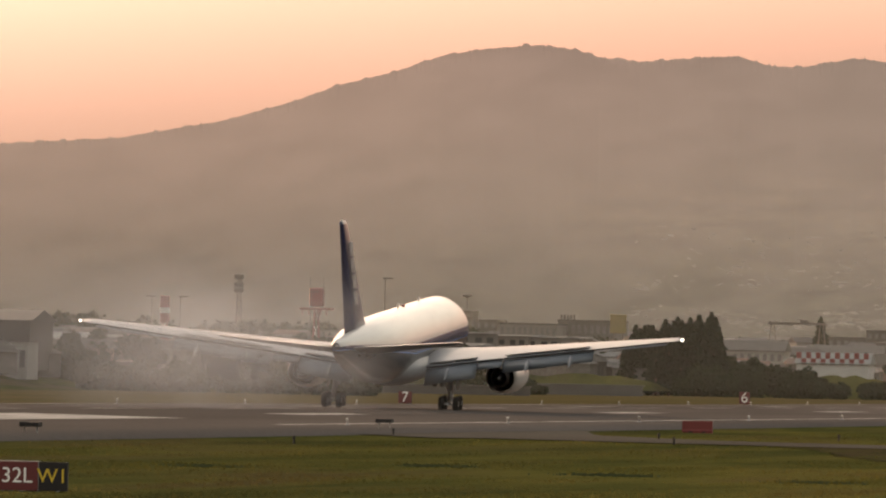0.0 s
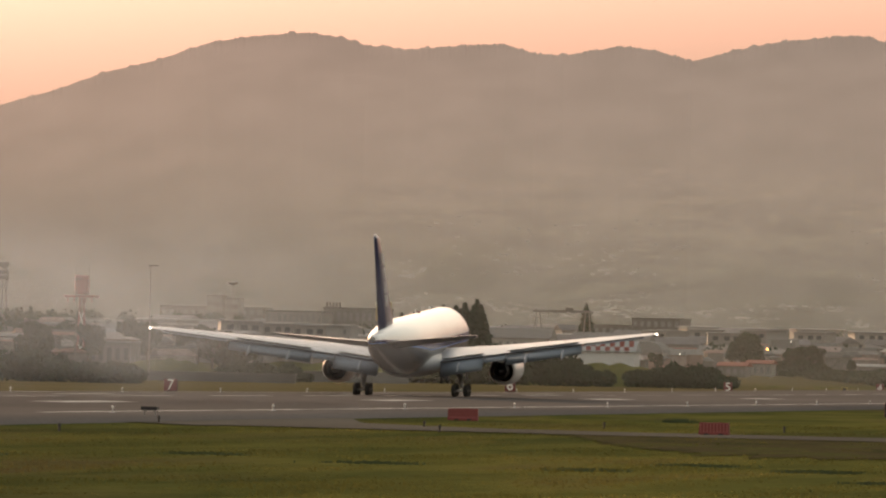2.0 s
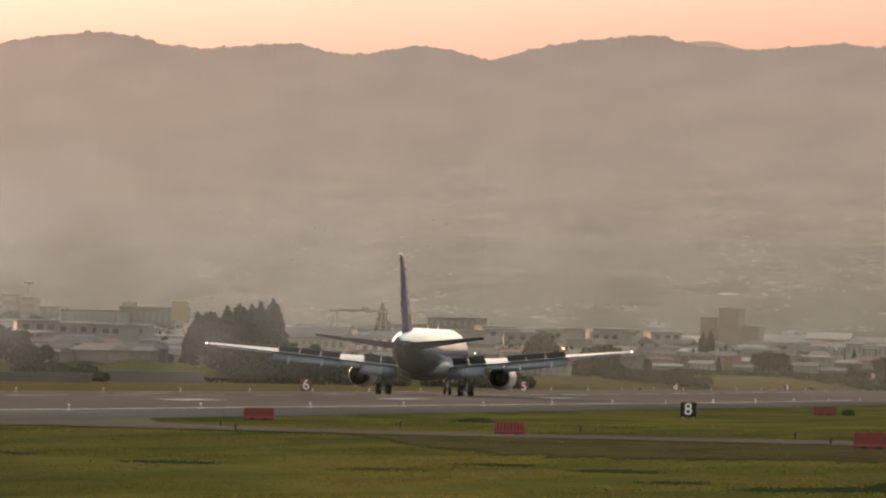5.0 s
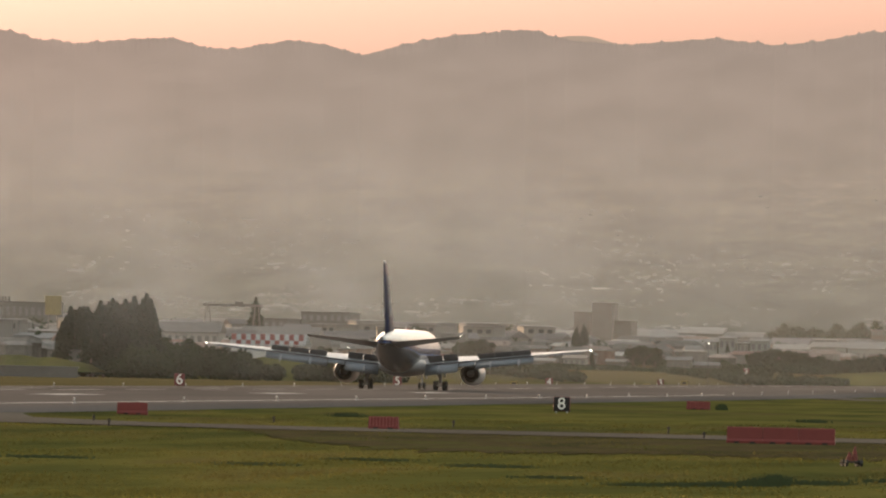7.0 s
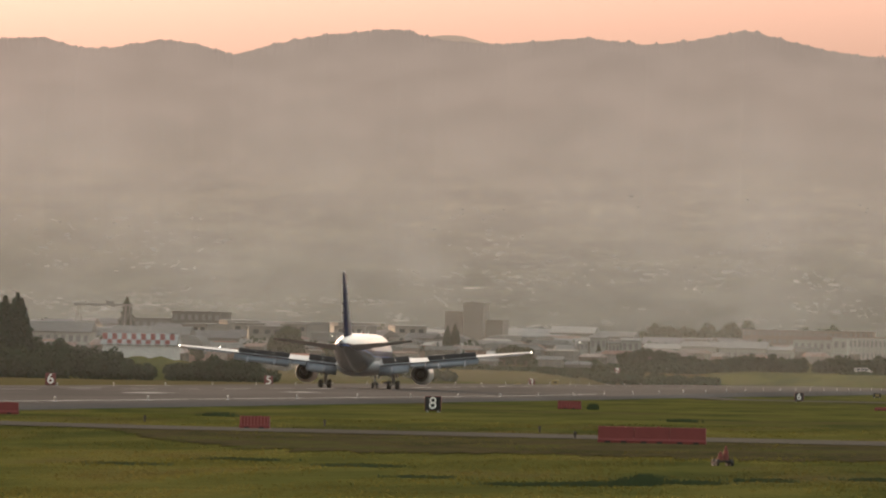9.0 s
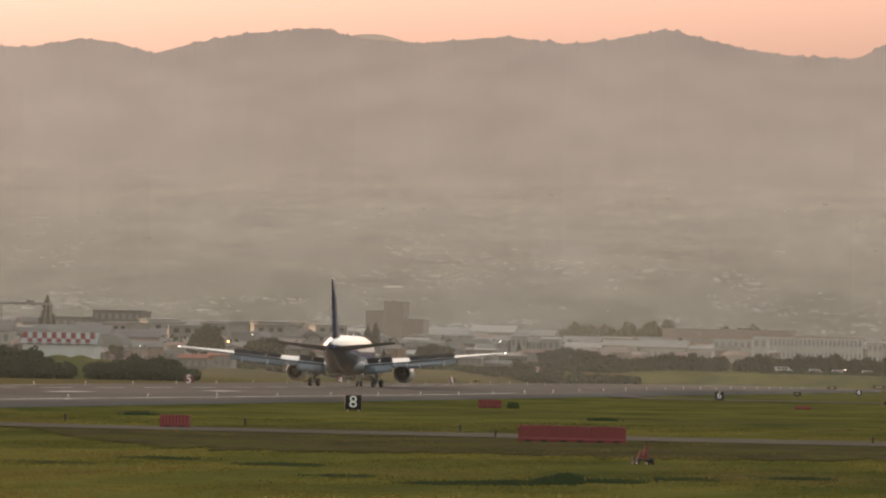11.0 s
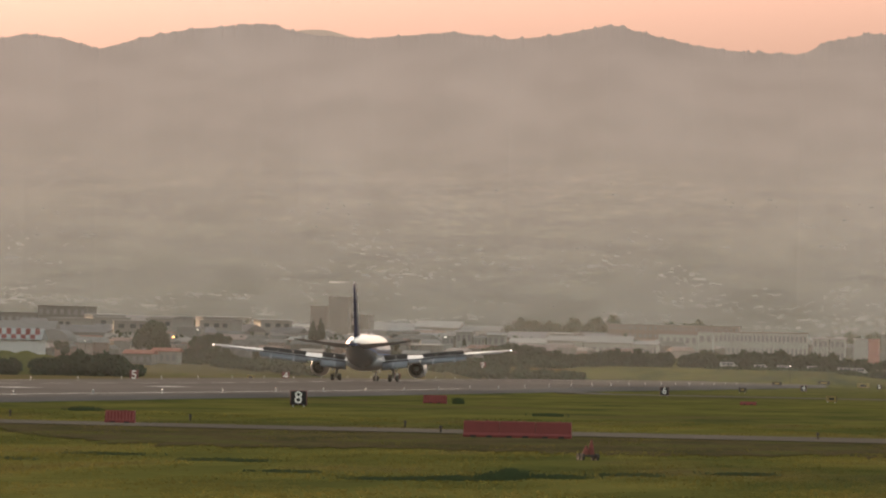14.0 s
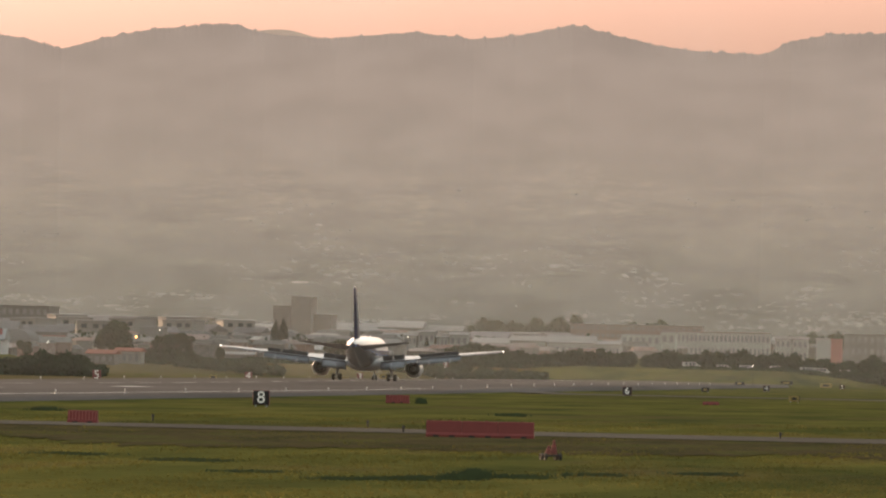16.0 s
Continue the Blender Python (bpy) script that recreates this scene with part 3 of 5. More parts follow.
            part("flap_fairing", loft([[(s * x + r * 0.22 * math.cos(k * math.pi / 5), yy + y, WING_Z(x) - 0.45 - d + r * 0.34 * math.sin(k * math.pi / 5)) for k in range(10)] for y, r, d in ((2.6, 0.2, 0), (1.4, 0.9, 0.05), (0.2, 1.0, 0.15), (-1.0, 0.7, 0.5), (-1.9, 0.15, 0.85))]), WING, w, "", True)
        # engine
        e = part("engine_nacelle", lathe_y([(4.3, 1.10), (4.9, 1.20), (4.95, 1.30), (4.6, 1.38), (3.2, 1.46), (1.2, 1.44), (-0.5, 1.30), (-1.3, 1.16), (-1.3, 1.10), (-0.4, 1.12), (2.0, 1.05), (4.3, 1.10)], 32, (s * 7.92, 5.4, 2.12)), WHITE, a, "white engine nacelle", True)
        part("exhaust_cowl", lathe_y([(1.0, 0.95), (-0.6, 0.86), (-2.0, 0.62), (-2.0, 0.57), (0.2, 0.7)], 28, (s * 7.92, 5.4, 2.12)), DARKMETAL, e, "dark burnt exhaust cowl", True)
        part("exhaust_plug", lathe_y([(0.2, 0.42), (-1.6, 0.36), (-2.7, 0.03)], 20, (s * 7.92, 5.4, 2.12)), METAL, e, "bare metal exhaust cone", True)
        part("fan_disc", lathe_y([(1.0, 1.08), (1.0, 0.02)], 28, (s * 7.92, 5.4, 2.12)), DARKMETAL, e)
        part("inlet_lip", lathe_y([(4.3, 1.11), (4.9, 1.21), (4.96, 1.30), (4.62, 1.385)], 32, (s * 7.92, 5.41, 2.12)), METAL, e, "polished inlet lip", True)
        part("pylon", loft([[(s * 7.92 + dx, y, z) for dx, y, z in ((-0.2, 8.4, z0), (0.2, 8.4, z0), (0.24, 3.0, z0), (0, 1.8, z0 + 0.2), (-0.24, 3.0, z0))] for z0 in (2.9, 3.75)]), WING, a)
        # main gear
        g = part("main_gear", add_tube(tube((s * 4.65, 0.2, 0.75), (s * 4.5, 0.2, 3.2), 0.20, 0.24, 14), (s * 4.62, 0.25, 1.4), (s * 3.3, 0.4, 3.2), 0.09), GEAR, a, "grey landing gear strut")
        gears.append(g)
        add = tube((s * 4.65, -0.95, 0.56), (s * 4.65, 1.0, 0.56), 0.14)
        for yy in (-0.72, 0.72):
            add_tube(add, (s * 4.65 - 0.62, yy, 0.57), (s * 4.65 + 0.62, yy, 0.57), 0.09)
        part("bogie", add, GEAR, g)
        part("gear_door", box((s * 5.15, 0.2, 2.35), (0.06, 1.7, 1.5), None, 0.02), WING, g, "grey gear door")
        part("torque_link", box((s * 4.65, -0.15, 1.35), (0.14, 0.5, 0.6), Matrix.Rotation(0.5, 4, "X"), 0.03), GEAR, g)
        for yy in (-0.72, 0.72):
            for xx in (-0.57, 0.57):
                wheel("wheel", g, (s * 4.65 + xx, yy, 0.58), 0.58, 0.44)
    ng = part("nose_gear", tube((0, 22.76, 0.45), (0, 22.9, 2.8), 0.11, 0.15, 12), GEAR, a, "grey nose gear strut")
    part("axle", tube((-0.42, 22.76, 0.47), (0.42, 22.76, 0.47), 0.07), GEAR, ng)
    for xx in (-0.30, 0.30):
        wheel("wheel", ng, (xx, 22.76, 0.47), 0.47, 0.30)
    for xx in (-0.5, 0.5):
        part("gear_door", box((xx, 23.2, 1.75), (0.05, 1.6, 0.8), None, 0.02), WING, ng)
    # spoiler panels, hinged on the upper wing
    panels = []
    for w, s in wings:
        for x0, x1, ch in ((3.2, 5.0, 1.15), (5.05, 6.9, 1.15), (9.5, 11.6, 0.85), (11.65, 13.9, 0.82), (13.95, 16.2, 0.8)):
            xm = (x0 + x1) / 2
            sl = 6.8 if x0 < 8 else 17.0
            p = part("spoiler", box((0, -ch / 2, 0.03), ((x1 - x0) / math.cos(radians(sl)), ch, 0.06), None, 0.015), SPOILER, w, "raised dark spoiler panel")
            yh = wing_te(xm) + ch + 0.45
            frac = (wing_le(xm) - yh) / (wing_le(xm) - wing_te(xm))
            th = (0.115 if x0 < 8 else 0.098) * (wing_le(xm) - wing_te(xm))
            zh = WING_Z(xm) - (frac - 0.35) * 0.035 * (wing_le(xm) - wing_te(xm)) + 0.06 + th * max(0.0, 0.50 * (1 - frac))
            panels.append((p, s, s * xm, yh, zh, sl))
    return a, panels, wings, gears


airliner, spoilers, wings, main_gears = build_airliner()
for p, s, x, y, z, sl in spoilers:
    p.matrix_basis = pose(x, y, z, 0, -s * 5.4, -s * sl)


# ---- hills and haze ----
def at(mrad, y):
    """The x of a bearing (milliradians from the runway's direction) at the distance y along it."""
    return y * math.tan(mrad / 1000)


# ridge line: bearing and elevation in milliradians as seen from the field
RIDGE = [(-330, 20), (-260, 22), (-206.5, 23.5), (-194.6, 24.3), (-188.6, 25.4), (-183.2, 26.5), (-176.7, 28.4), (-170.7, 30.6), (-165.9, 31.8), (-160.5, 33.7),
         (-155.8, 34.6), (-150.4, 35.1), (-146.2, 34.7), (-143.8, 33.9), (-139.6, 33.5), (-131.9, 34.2), (-128.9, 34.3), (-125.9, 33.4), (-122.9, 33.2),
         (-116.8, 34.3), (-113.2, 34.0), (-109.3, 32.9), (-106.0, 33.8), (-99.5, 35.2), (-91.8, 36.0), (-87.8, 35.0), (-80.3, 34.6), (-72.0, 35.5),
         (-65.7, 34.8), (-61.3, 35.3), (-55.3, 36.6), (-51.8, 35.8), (-46.4, 34.6), (-42.2, 34.1), (-35.0, 33.8), (-32.1, 35.3), (-28.5, 36.1), (-21.4, 36.4), (40, 33), (330, 24)]
RA, RE = [r[0] for r in RIDGE], [r[1] for r in RIDGE]
CREST = 4450.0


def hill_z(mrad, r):
    top = EYE + CREST * float(np.interp(mrad, RA, RE)) / 1000
    a = mrad / 1000
    u = max(0.0, (r - 3400) / (CREST - 3400))
    rough = max(0.0, noise.fractal((a * 900, 0, 5), 0.6, 2.1, 4)) * 1.7 + 0.5 * noise.noise((a * 160, 1, 5)) + 1.1 * abs(noise.noise((a * 2300, 3, 5)))
    top += rough * smoothstep(0.985, 1.0, u)
    if u > 1:
        return top - (u - 1) * 260
    shape = 0.16 * u + 0.84 * u ** 2.1
    spur = 16 * noise.fractal((a * 26, u * 2.2, 1), 0.8, 2.0, 4) * u * (1 - u) * 4 * 0.6
    return -4 + (top + 4) * shape + spur + 8 * smoothstep(0, 0.12, u) * (1 - u)


bear = steps((-700, -230, 30), (-230, 10, 2000), (10, 700, 40))
reach = steps((3380, 4300, 40), (4300, CREST, 14), (CREST, 4750, 5))
hv = [(r * math.sin(b / 1000), r * math.cos(b / 1000), hill_z(b, r)) for r in reach for b in bear]
nb = len(bear)
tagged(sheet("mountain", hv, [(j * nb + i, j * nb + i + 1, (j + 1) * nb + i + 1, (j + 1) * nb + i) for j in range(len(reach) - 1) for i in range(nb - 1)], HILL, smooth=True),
       "long forested mountain ridge glowing with evening haze", kind="structure")


def far_ridge_z(b):
    return EYE + 4.8 * (33.0 + 2.5 * math.exp(-((b + 86.5) / 6.5) ** 2)) + 0.8 * noise.noise((b * 0.5, 2, 2))


fb = steps((-110, -60, 60))
fv = [(d * math.sin(b / 1000), d * math.cos(b / 1000), z) for b in fb for d, z in ((4700, 60), (4800, far_ridge_z(b)), (4900, 60))]
tagged(sheet("far_ridge", fv, [(3 * i + k, 3 * i + 3 + k, 3 * i + 4 + k, 3 * i + 1 + k) for i in range(len(fb) - 1) for k in (0, 1)], FAR_HILL, smooth=True), "mountain top behind the ridge, paled by haze glow", kind="structure")


def haze(r, top, material):
    bs = steps((-420, 260, 68))
    vs = [(r * math.sin(b / 1000), r * math.cos(b / 1000), z) for b in bs for z in (-1.5, top)]
    ob = sheet("haze", vs, [(2 * i, 2 * i + 2, 2 * i + 3, 2 * i + 1) for i in range(len(bs) - 1)], material)
    return tagged(ob, "thin evening haze hanging over the airfield", kind="structure")


HAZE_TONE = (0.62, 0.66, 0.66)
haze(1050, 60, veil("haze_near", 0.013, HAZE_TONE, -1.2, 1.6, 12, 60))
haze(1360, 75, veil("haze_middle", 0.016, HAZE_TONE, -1.2, 2, 16, 75))
haze(1690, 90, veil("haze_town", 0.018, HAZE_TONE, -1.2, 2, 20, 90))
haze(2300, 110, veil("haze_over_roofs", 0.045, HAZE_TONE, -1.2, 2, 26, 110))
haze(3020, 130, veil("haze_behind_town", 0.072, HAZE_TONE, -1.2, 3, 30, 130))


def hillside_roofs():
    """Hundreds of far roofs and walls scattered in belts over the lower slope."""
    r = random.Random(3)
    verts, faces = [], []
    belts = [(3460 + 36 * i + r.uniform(-10, 10)) for i in range(20)]
    for _ in range(5200):
        b = -140 + 125 * r.random() ** 0.9
        rad = r.choice(belts[:int(6 + 14 * r.random() ** 0.5)]) + r.gauss(0, 12)
        if noise.noise((b * 0.045, rad * 0.011, 7)) + 0.5 * noise.noise((b * 0.16, rad * 0.03, 3)) < 0.05:
            continue
        w, h, d = r.uniform(0.6, 2.4), r.uniform(0.15, 0.6), 2.0
        if r.random() < 0.03:
            w, h = w * 3.0, h * 1.3
        x, y = rad * math.sin(b / 1000), rad * math.cos(b / 1000)
        z = hill_z(b, rad) - 0.5
        k = len(verts)
        verts += [(x + sx * w / 2, y + sy * d, z + sz * (h + 0.5)) for sz in (0, 1) for sx, sy in ((-1, 0), (1, 0), (1, 1), (-1, 1))]
        faces += [(k, k + 1, k + 5, k + 4), (k + 1, k + 2, k + 6, k + 5), (k + 3, k, k + 4, k + 7), (k + 4, k + 5, k + 6, k + 7)]
    tagged(sheet("hillside_town", verts, faces, HILL_TOWN_GLOW), "pale roofs of a hillside town glowing with haze", kind="stuff")


hillside_roofs()


# ---- things on the airfield ----
def lettering(text, size, material, parent, place, label="", name="lettering"):
    cu = bpy.data.curves.new(name, "FONT")
    cu.body, cu.size, cu.extrude = text, size, 0.004
    cu.align_x, cu.align_y = "CENTER", "CENTER"
    tmp = new(name, cu)
    bpy.context.view_layer.update()
    me = bpy.data.meshes.new_from_object(tmp.evaluated_get(bpy.context.evaluated_depsgraph_get()))
    bpy.data.objects.remove(tmp)
    me.materials.clear()
    me.materials.append(material)
    ob = new(name, me)
    ob.parent = parent
    ob.matrix_basis = place
    return tagged(ob, label)


def distance_sign(number, x, y, face, label, w=1.28, h=1.12):
    s = tagged(empty("distance_sign", pose(x, y, bumpy(x, y))), label, "sign", "runway distance signs")
    part("sign_box", box((0, 0, 0.16 + h / 2), (w, 0.42, h), None, 0.03), face, s)
    part("frame", box((0, 0.03, 0.16 + h / 2), (w + 0.08, 0.34, h + 0.08), None, 0.03), DEEPRED if face is BLACK else BLACK, s, "thin sign frame")
    for k in (-0.35, 0.35):
        part("foot", box((k * w, 0, 0.06), (0.12, 0.3, 0.24), None, 0.02), GALV, s)
    lettering(number, 1.23 * h, SIGNWHITE, s, pose(0, -0.216, 0.16 + h / 2, 90), "white numeral", "numeral")


for n in range(7, 0, -1):
    distance_sign(str(n), -177, 1072 + 305.5 * (7 - n), DEEPRED, "dark red runway distance sign with a white %d" % n, 1.5, 1.35 if n == 7 else 1.75)
for n, y in ((8, 774), (6, 1390), (4, 1990), (2, 2600)):
    distance_sign(str(n), -67.8, y, BLACK, "black runway distance sign with a white %d on the grass" % n)

rs = tagged(empty("runway_sign", pose(-52.84, 256, bumpy(-52.84, 256))), "red and black taxiway sign lettered 32L and W1", "sign")
part("location_panel", box((0.79, 0, 0.42), (0.80, 0.22, 0.80), None, 0.02), BLACK, rs, "black panel")
part("mandatory_panel", box((-0.53, 0, 0.42), (1.80, 0.22, 0.80), None, 0.02), DEEPRED, rs, "deep red panel")
part("panel_frame", box((-0.53, 0.02, 0.42), (1.84, 0.2, 0.84), None, 0.01), GALV, rs, "grey panel frame")
for k in (-1.2, -0.1, 0.9):
    part("foot", box((k, 0, 0.0), (0.14, 0.2, 0.12), None, 0.02), GALV, rs)
lettering("32L", 0.60, SIGNWHITE, rs, pose(-0.22, -0.116, 0.42, 90), "white letters")
lettering("W1", 0.56, SIGNYELLOW, rs, pose(0.78, -0.116, 0.42, 90), "yellow letters")


def barrier(m, label, ribs=True, w=1.72, h=0.74):
    b = tagged(empty("barrier", m), label, "barrier", "red plastic barriers")
    part("barrier_body", loft([[(sx * w / 2 * k, sy * d, z) for sx, sy in ((-1, -1), (1, -1), (1, 1), (-1, 1))] for z, d, k in ((0, 0.26, 1), (0.14, 0.27, 1), (0.26, 0.20, 0.99), (h - 0.05, 0.15, 0.985), (h, 0.13, 0.97))]), RED, b)
    if ribs:
        for i in range(9):
            part("rib", box((-w / 2 + w * (i + 0.5) / 9, -0.195, h * 0.60), (0.07, 0.05, h * 0.62), Matrix.Rotation(-0.11, 4, "X"), 0.012), RIBRED, b, "paler red rib")
    part("filler_cap", tube((0.3, 0, h), (0.3, 0, h + 0.03), 0.06, None, 12), RED, b)
    # no opening is cut: black blocks give the slots' shade
    for k in (-0.4, 0.4):
        part("fork_slot", box((k, -0.255, 0.07), (0.28, 0.04, 0.09), None, 0.01), BLACK, b, "black block drawn as a shaded fork slot")
    return b


def on_field(x, y, turn=0):
    return pose(x, y, bumpy(x, y), 0, 0, turn)


barrier(on_field(-81.7, 612, 4), "dull red plastic water barrier on the grass", False, 2.0, 0.80)
barrier(on_field(-55.3, 519, -3), "ribbed red plastic barrier beside the taxiway", True, 1.67, 0.72)
barrier(on_field(-66.8, 914, 0), "faded red plastic barrier near the runway", True, 2.3, 0.80)
for i in range(3):
    barrier(on_field(at(-69.9, 471) + 0.91 + 1.80 * i, 471, 0), "red plastic barrier, one of a joined row", False, 1.80, 0.84)
barrier(on_field(-42.3, 1060, 0), "low red barrier lying in the grass", False, 1.84, 0.36)

cart = tagged(empty("marker_cart", on_field(-20.6, 363, 25)), "small cart with orange marker cones on dark wheels", "cart")
part("chassis", box((0, 0, 0.17), (0.62, 0.5, 0.07), None, 0.02), BLACK, cart)
for sx in (-0.3, 0.3):
    for sy in (-0.2, 0.2):
        w = part("wheel", lathe_y([(-0.04, 0.06), (-0.05, 0.13), (0.05, 0.13), (0.04, 0.06)], 14), RUBBER, cart)
        w.matrix_basis = pose(sx, sy, 0.13, 0, 0, 90)
for cx, z0, hh in ((0.12, 0.20, 0.58), (-0.1, 0.20, 0.36)):
    cone = part("cone", tube((cx, 0, z0 + 0.02), (cx + 0.02, 0, z0 + hh), 0.15, 0.03, 16), surface("orange_plastic", (0.12, 0.034, 0.026), 0.95, vary=0.15), cart, "orange cone")
    part("collar", tube((cx + 0.01, 0, z0 + hh * 0.5), (cx + 0.013, 0, z0 + hh * 0.66), 0.098, 0.078, 16), RED, cone, "red collar")


def edge_light():
    e = tagged(empty("runway_light"), "white runway edge lamp on a short stem", "lamp", "runway edge lamps")
    part("stem", tube((0, 0, 0), (0, 0, 0.26), 0.04, 0.03, 8), GALV, e)
    part("base_plate", tube((0, 0, 0), (0, 0, 0.05), 0.16, 0.14, 12), GALV, e)
    part("lens", lathe_y([(-0.10, 0.01), (-0.09, 0.07), (0.0, 0.09), (0.08, 0.08), (0.10, 0.02)], 12, (0, 0, 0.33)), LAMPGLASS, e, "clear glass lens", True)
    return e


el = edge_light()
el.matrix_basis = pose(-91, 531, runway_z(531) - 0.17)
for side, x in ((0, -91), (1, -153.5)):
    for i in range(30):
        y = (531 if side == 0 else 601) + 60 * i
        if side == 0 and i == 0:
            continue
        copy_thing(el, pose(x, y, runway_z(y) - 0.17))


def taxi_light(x, y):
    e = tagged(empty("taxiway_light", on_field(x, y)), "dark taxiway edge lamp on a stub post", "lamp", "taxiway edge lamps")
    part("post", tube((0, 0, 0), (0, 0, 0.24), 0.06, 0.05, 8), BLACK, e)
    part("hood", tube((0, 0, 0.24), (0, 0, 0.40), 0.10, 0.05, 10), BLACK, e)


for x, y in ((-79, 446), (-84, 505), (-73.5, 534), (-66.5, 562), (-55, 555), (-41, 538), (-16.5, 508), (-36, 497), (-68, 500)):
    taxi_light(x, y)


def approach_box(x, y):
    e = tagged(empty("approach_light_unit", pose(x, y, -0.30)), "low dark approach slope light unit beside the runway", "lamp", "approach slope units")
    part("housing", box((0, 0, 0.38), (0.9, 0.9, 0.22), None, 0.04), BLACK, e)
    for k in (-0.3, 0.3):
        part("leg", tube((k, 0, 0), (k, 0, 0.3), 0.04), GALV, e)


approach_box(-86.5, 420)
approach_box(-87.0, 520)


def guidance_sign(x, y, w, h, mat, label):
    e = tagged(empty("guidance_sign", on_field(x, y)), label, "sign", "taxiway guidance signs")
    part("panel", box((0, 0, 0.14 + h / 2), (w, 0.3, h), None, 0.03), mat, e)
    part("side_frame", box((w / 2 + 0.02, 0.0, 0.14 + h / 2), (0.05, 0.34, h + 0.04), None, 0.01), BLACK, e)
    part("bar", box((0, -0.155, 0.14 + h / 2), (w * 0.5, 0.012, h * 0.45)), BLACK if mat is DULLYELLOW else DULLYELLOW, e, "unreadable writing")
    for k in (-0.35, 0.35):
        part("foot", box((k * w, 0, 0.07), (0.1, 0.2, 0.22), None, 0.02), GALV, e)


guidance_sign(-38, 1221, 1.3, 0.72, DULLYELLOW, "yellow taxiway guidance sign on the grass")
guidance_sign(-72, 1776, 1.4, 0.80, BLACK, "dark guidance sign beside the runway")
guidance_sign(-86, 2330, 2.2, 0.90, BLACK, "dark guidance sign near the runway's far end")
guidance_sign(-85, 2660, 3.4, 1.0, BLACK, "long dark guidance sign near the runway's far end")
guidance_sign(-75, 2700, 3.6, 1.2, DULLYELLOW, "dull yellow guidance sign near the runway's far end")
for mrad in (-92.5, -78.5, -74.5):
    guidance_sign(at(mrad, 2050), 2050, 1.6, 0.9, DULLYELLOW, "small yellow sign on the far verge")


# ---- town beyond the runway ----
def tz(mrad, y, el):
    return EYE + y * el / 1000


rng = random.Random(5)


def block(name, mrad0, mrad1, y, el_top, wall, label, floors=2, bays=6, roof="flat", depth=12, roof_mat=None, windows=True, category="building", turn=0.0, base=None):
    """A building that fills the bearings given, from the ground to the elevation given."""
    x0, x1 = at(mrad0, y), at(mrad1, y)
    w, xc = x1 - x0, (x0 + x1) / 2
    zb = ground_z(xc, y) - 0.3 if base is None else base
    top = tz(0, y, el_top)
    zb = min(zb, top - 2.6)
    h = top - zb
    b = tagged(empty(name, pose(xc, y, zb, 0, 0, turn)), label, category)
    rh = 0.0
    if roof == "gable":
        rh = min(h * 0.32, w * 0.16, 3.0)
    hw = h - rh - (0.35 if roof == "flat" else 0)
    part("wall", box((0, depth / 2, hw / 2), (w, depth, hw)), wall, b)
    rm = roof_mat or ROOF
    if roof == "flat":
        part("roof", box((0, depth / 2, hw + 0.175), (w + 0.5, depth + 0.5, 0.35), None, 0.04), rm, b)
    else:
        ov = 0.5
        part("roof", loft([[(sx, -ov, hw), (sx, depth + ov, hw), (sx, depth + ov, hw + 0.15), (sx * 0.985, depth / 2, hw + rh), (sx, -ov, hw + 0.15)] for sx in (-w / 2 - ov, w / 2 + ov)]), rm, b)
    if windows:
        fh = hw / floors
        for f in range(floors):
            for i in range(bays):
                wx = -w / 2 + w * (i + 0.5) / bays
                ww, wh = w / bays * 0.52, fh * 0.46
                # panes past 2300 m take the glass paled for haze
                pane = part("window", box((wx, -0.03, fh * (f + 0.55)), (ww, 0.08, wh)), HAZEWINDOW if y > 2300 else WINDOW, b)
                if y < 2600:
                    part("sill", box((wx, -0.08, fh * (f + 0.55) - wh / 2 - 0.06), (ww + 0.16, 0.16, 0.10)), wall, pane)
    return b


DARKROOF = surface("dark_slate_roof", (0.055, 0.052, 0.050), 0.8, vary=0.3)
GREYWALL = surface("grey_hazy_wall", (0.075, 0.070, 0.066), 0.85, vary=0.22, scale=0.4)
BROWNWALL = surface("brown_tiled_wall", (0.13, 0.092, 0.078), 0.8, vary=0.2, scale=0.4)
# beside the threshold
block("hangar", -211, -203.4, 1440, 6.2, DARKROOF, "dark old hangar with a shallow gabled roof", 1, 3, "gable", 18, DARKROOF, False, "hangar")
block("terminal_shed", -208, -203.6, 1420, 2.9, WHITEWALL, "small white shed beside the hangar", 1, 4, "flat", 8, DARKROOF)
block("cargo_shed", -196.8, -187.6, 1620, 3.1, CONCRETE, "long grey shed with a pale low roof", 1, 9, "gable", 14, TINROOF)
block("workshop", -185, -178, 1760, 2.6, CONCRETE, "low grey workshop with a gabled roof", 1, 5, "gable", 12)
block("apron_shed", -175, -168, 1800, 2.2, GREYWALL, "low grey building with flat roof", 1, 8, "flat", 12, TINROOF)
# the works behind the green bank
block("office_wing", -164.9, -154.1, 3020, 6.1, GREYWALL, "long grey office building in haze", 3, 14, "flat", 20, DARKROOF)
block("office_tower", -160.0, -158.5, 3000, 7.3, GREYWALL, "grey office tower in haze", 5, 4, "flat", 12, DARKROOF)
block("office_tower", -158.1, -156.7, 3000, 7.0, GREYWALL, "lower grey office tower in haze", 5, 4, "flat", 12, DARKROOF)
block("grey_hall", -153.8, -147.8, 2700, 5.8, PALEWALL, "pale industrial hall with a dark roof edge", 2, 10, "flat", 30, DARKROOF)
block("grey_hall", -147.7, -141.8, 2720, 6.25, CONCRETE, "grey industrial hall with vents on its dark roof", 2, 9, "flat", 30, DARKROOF)
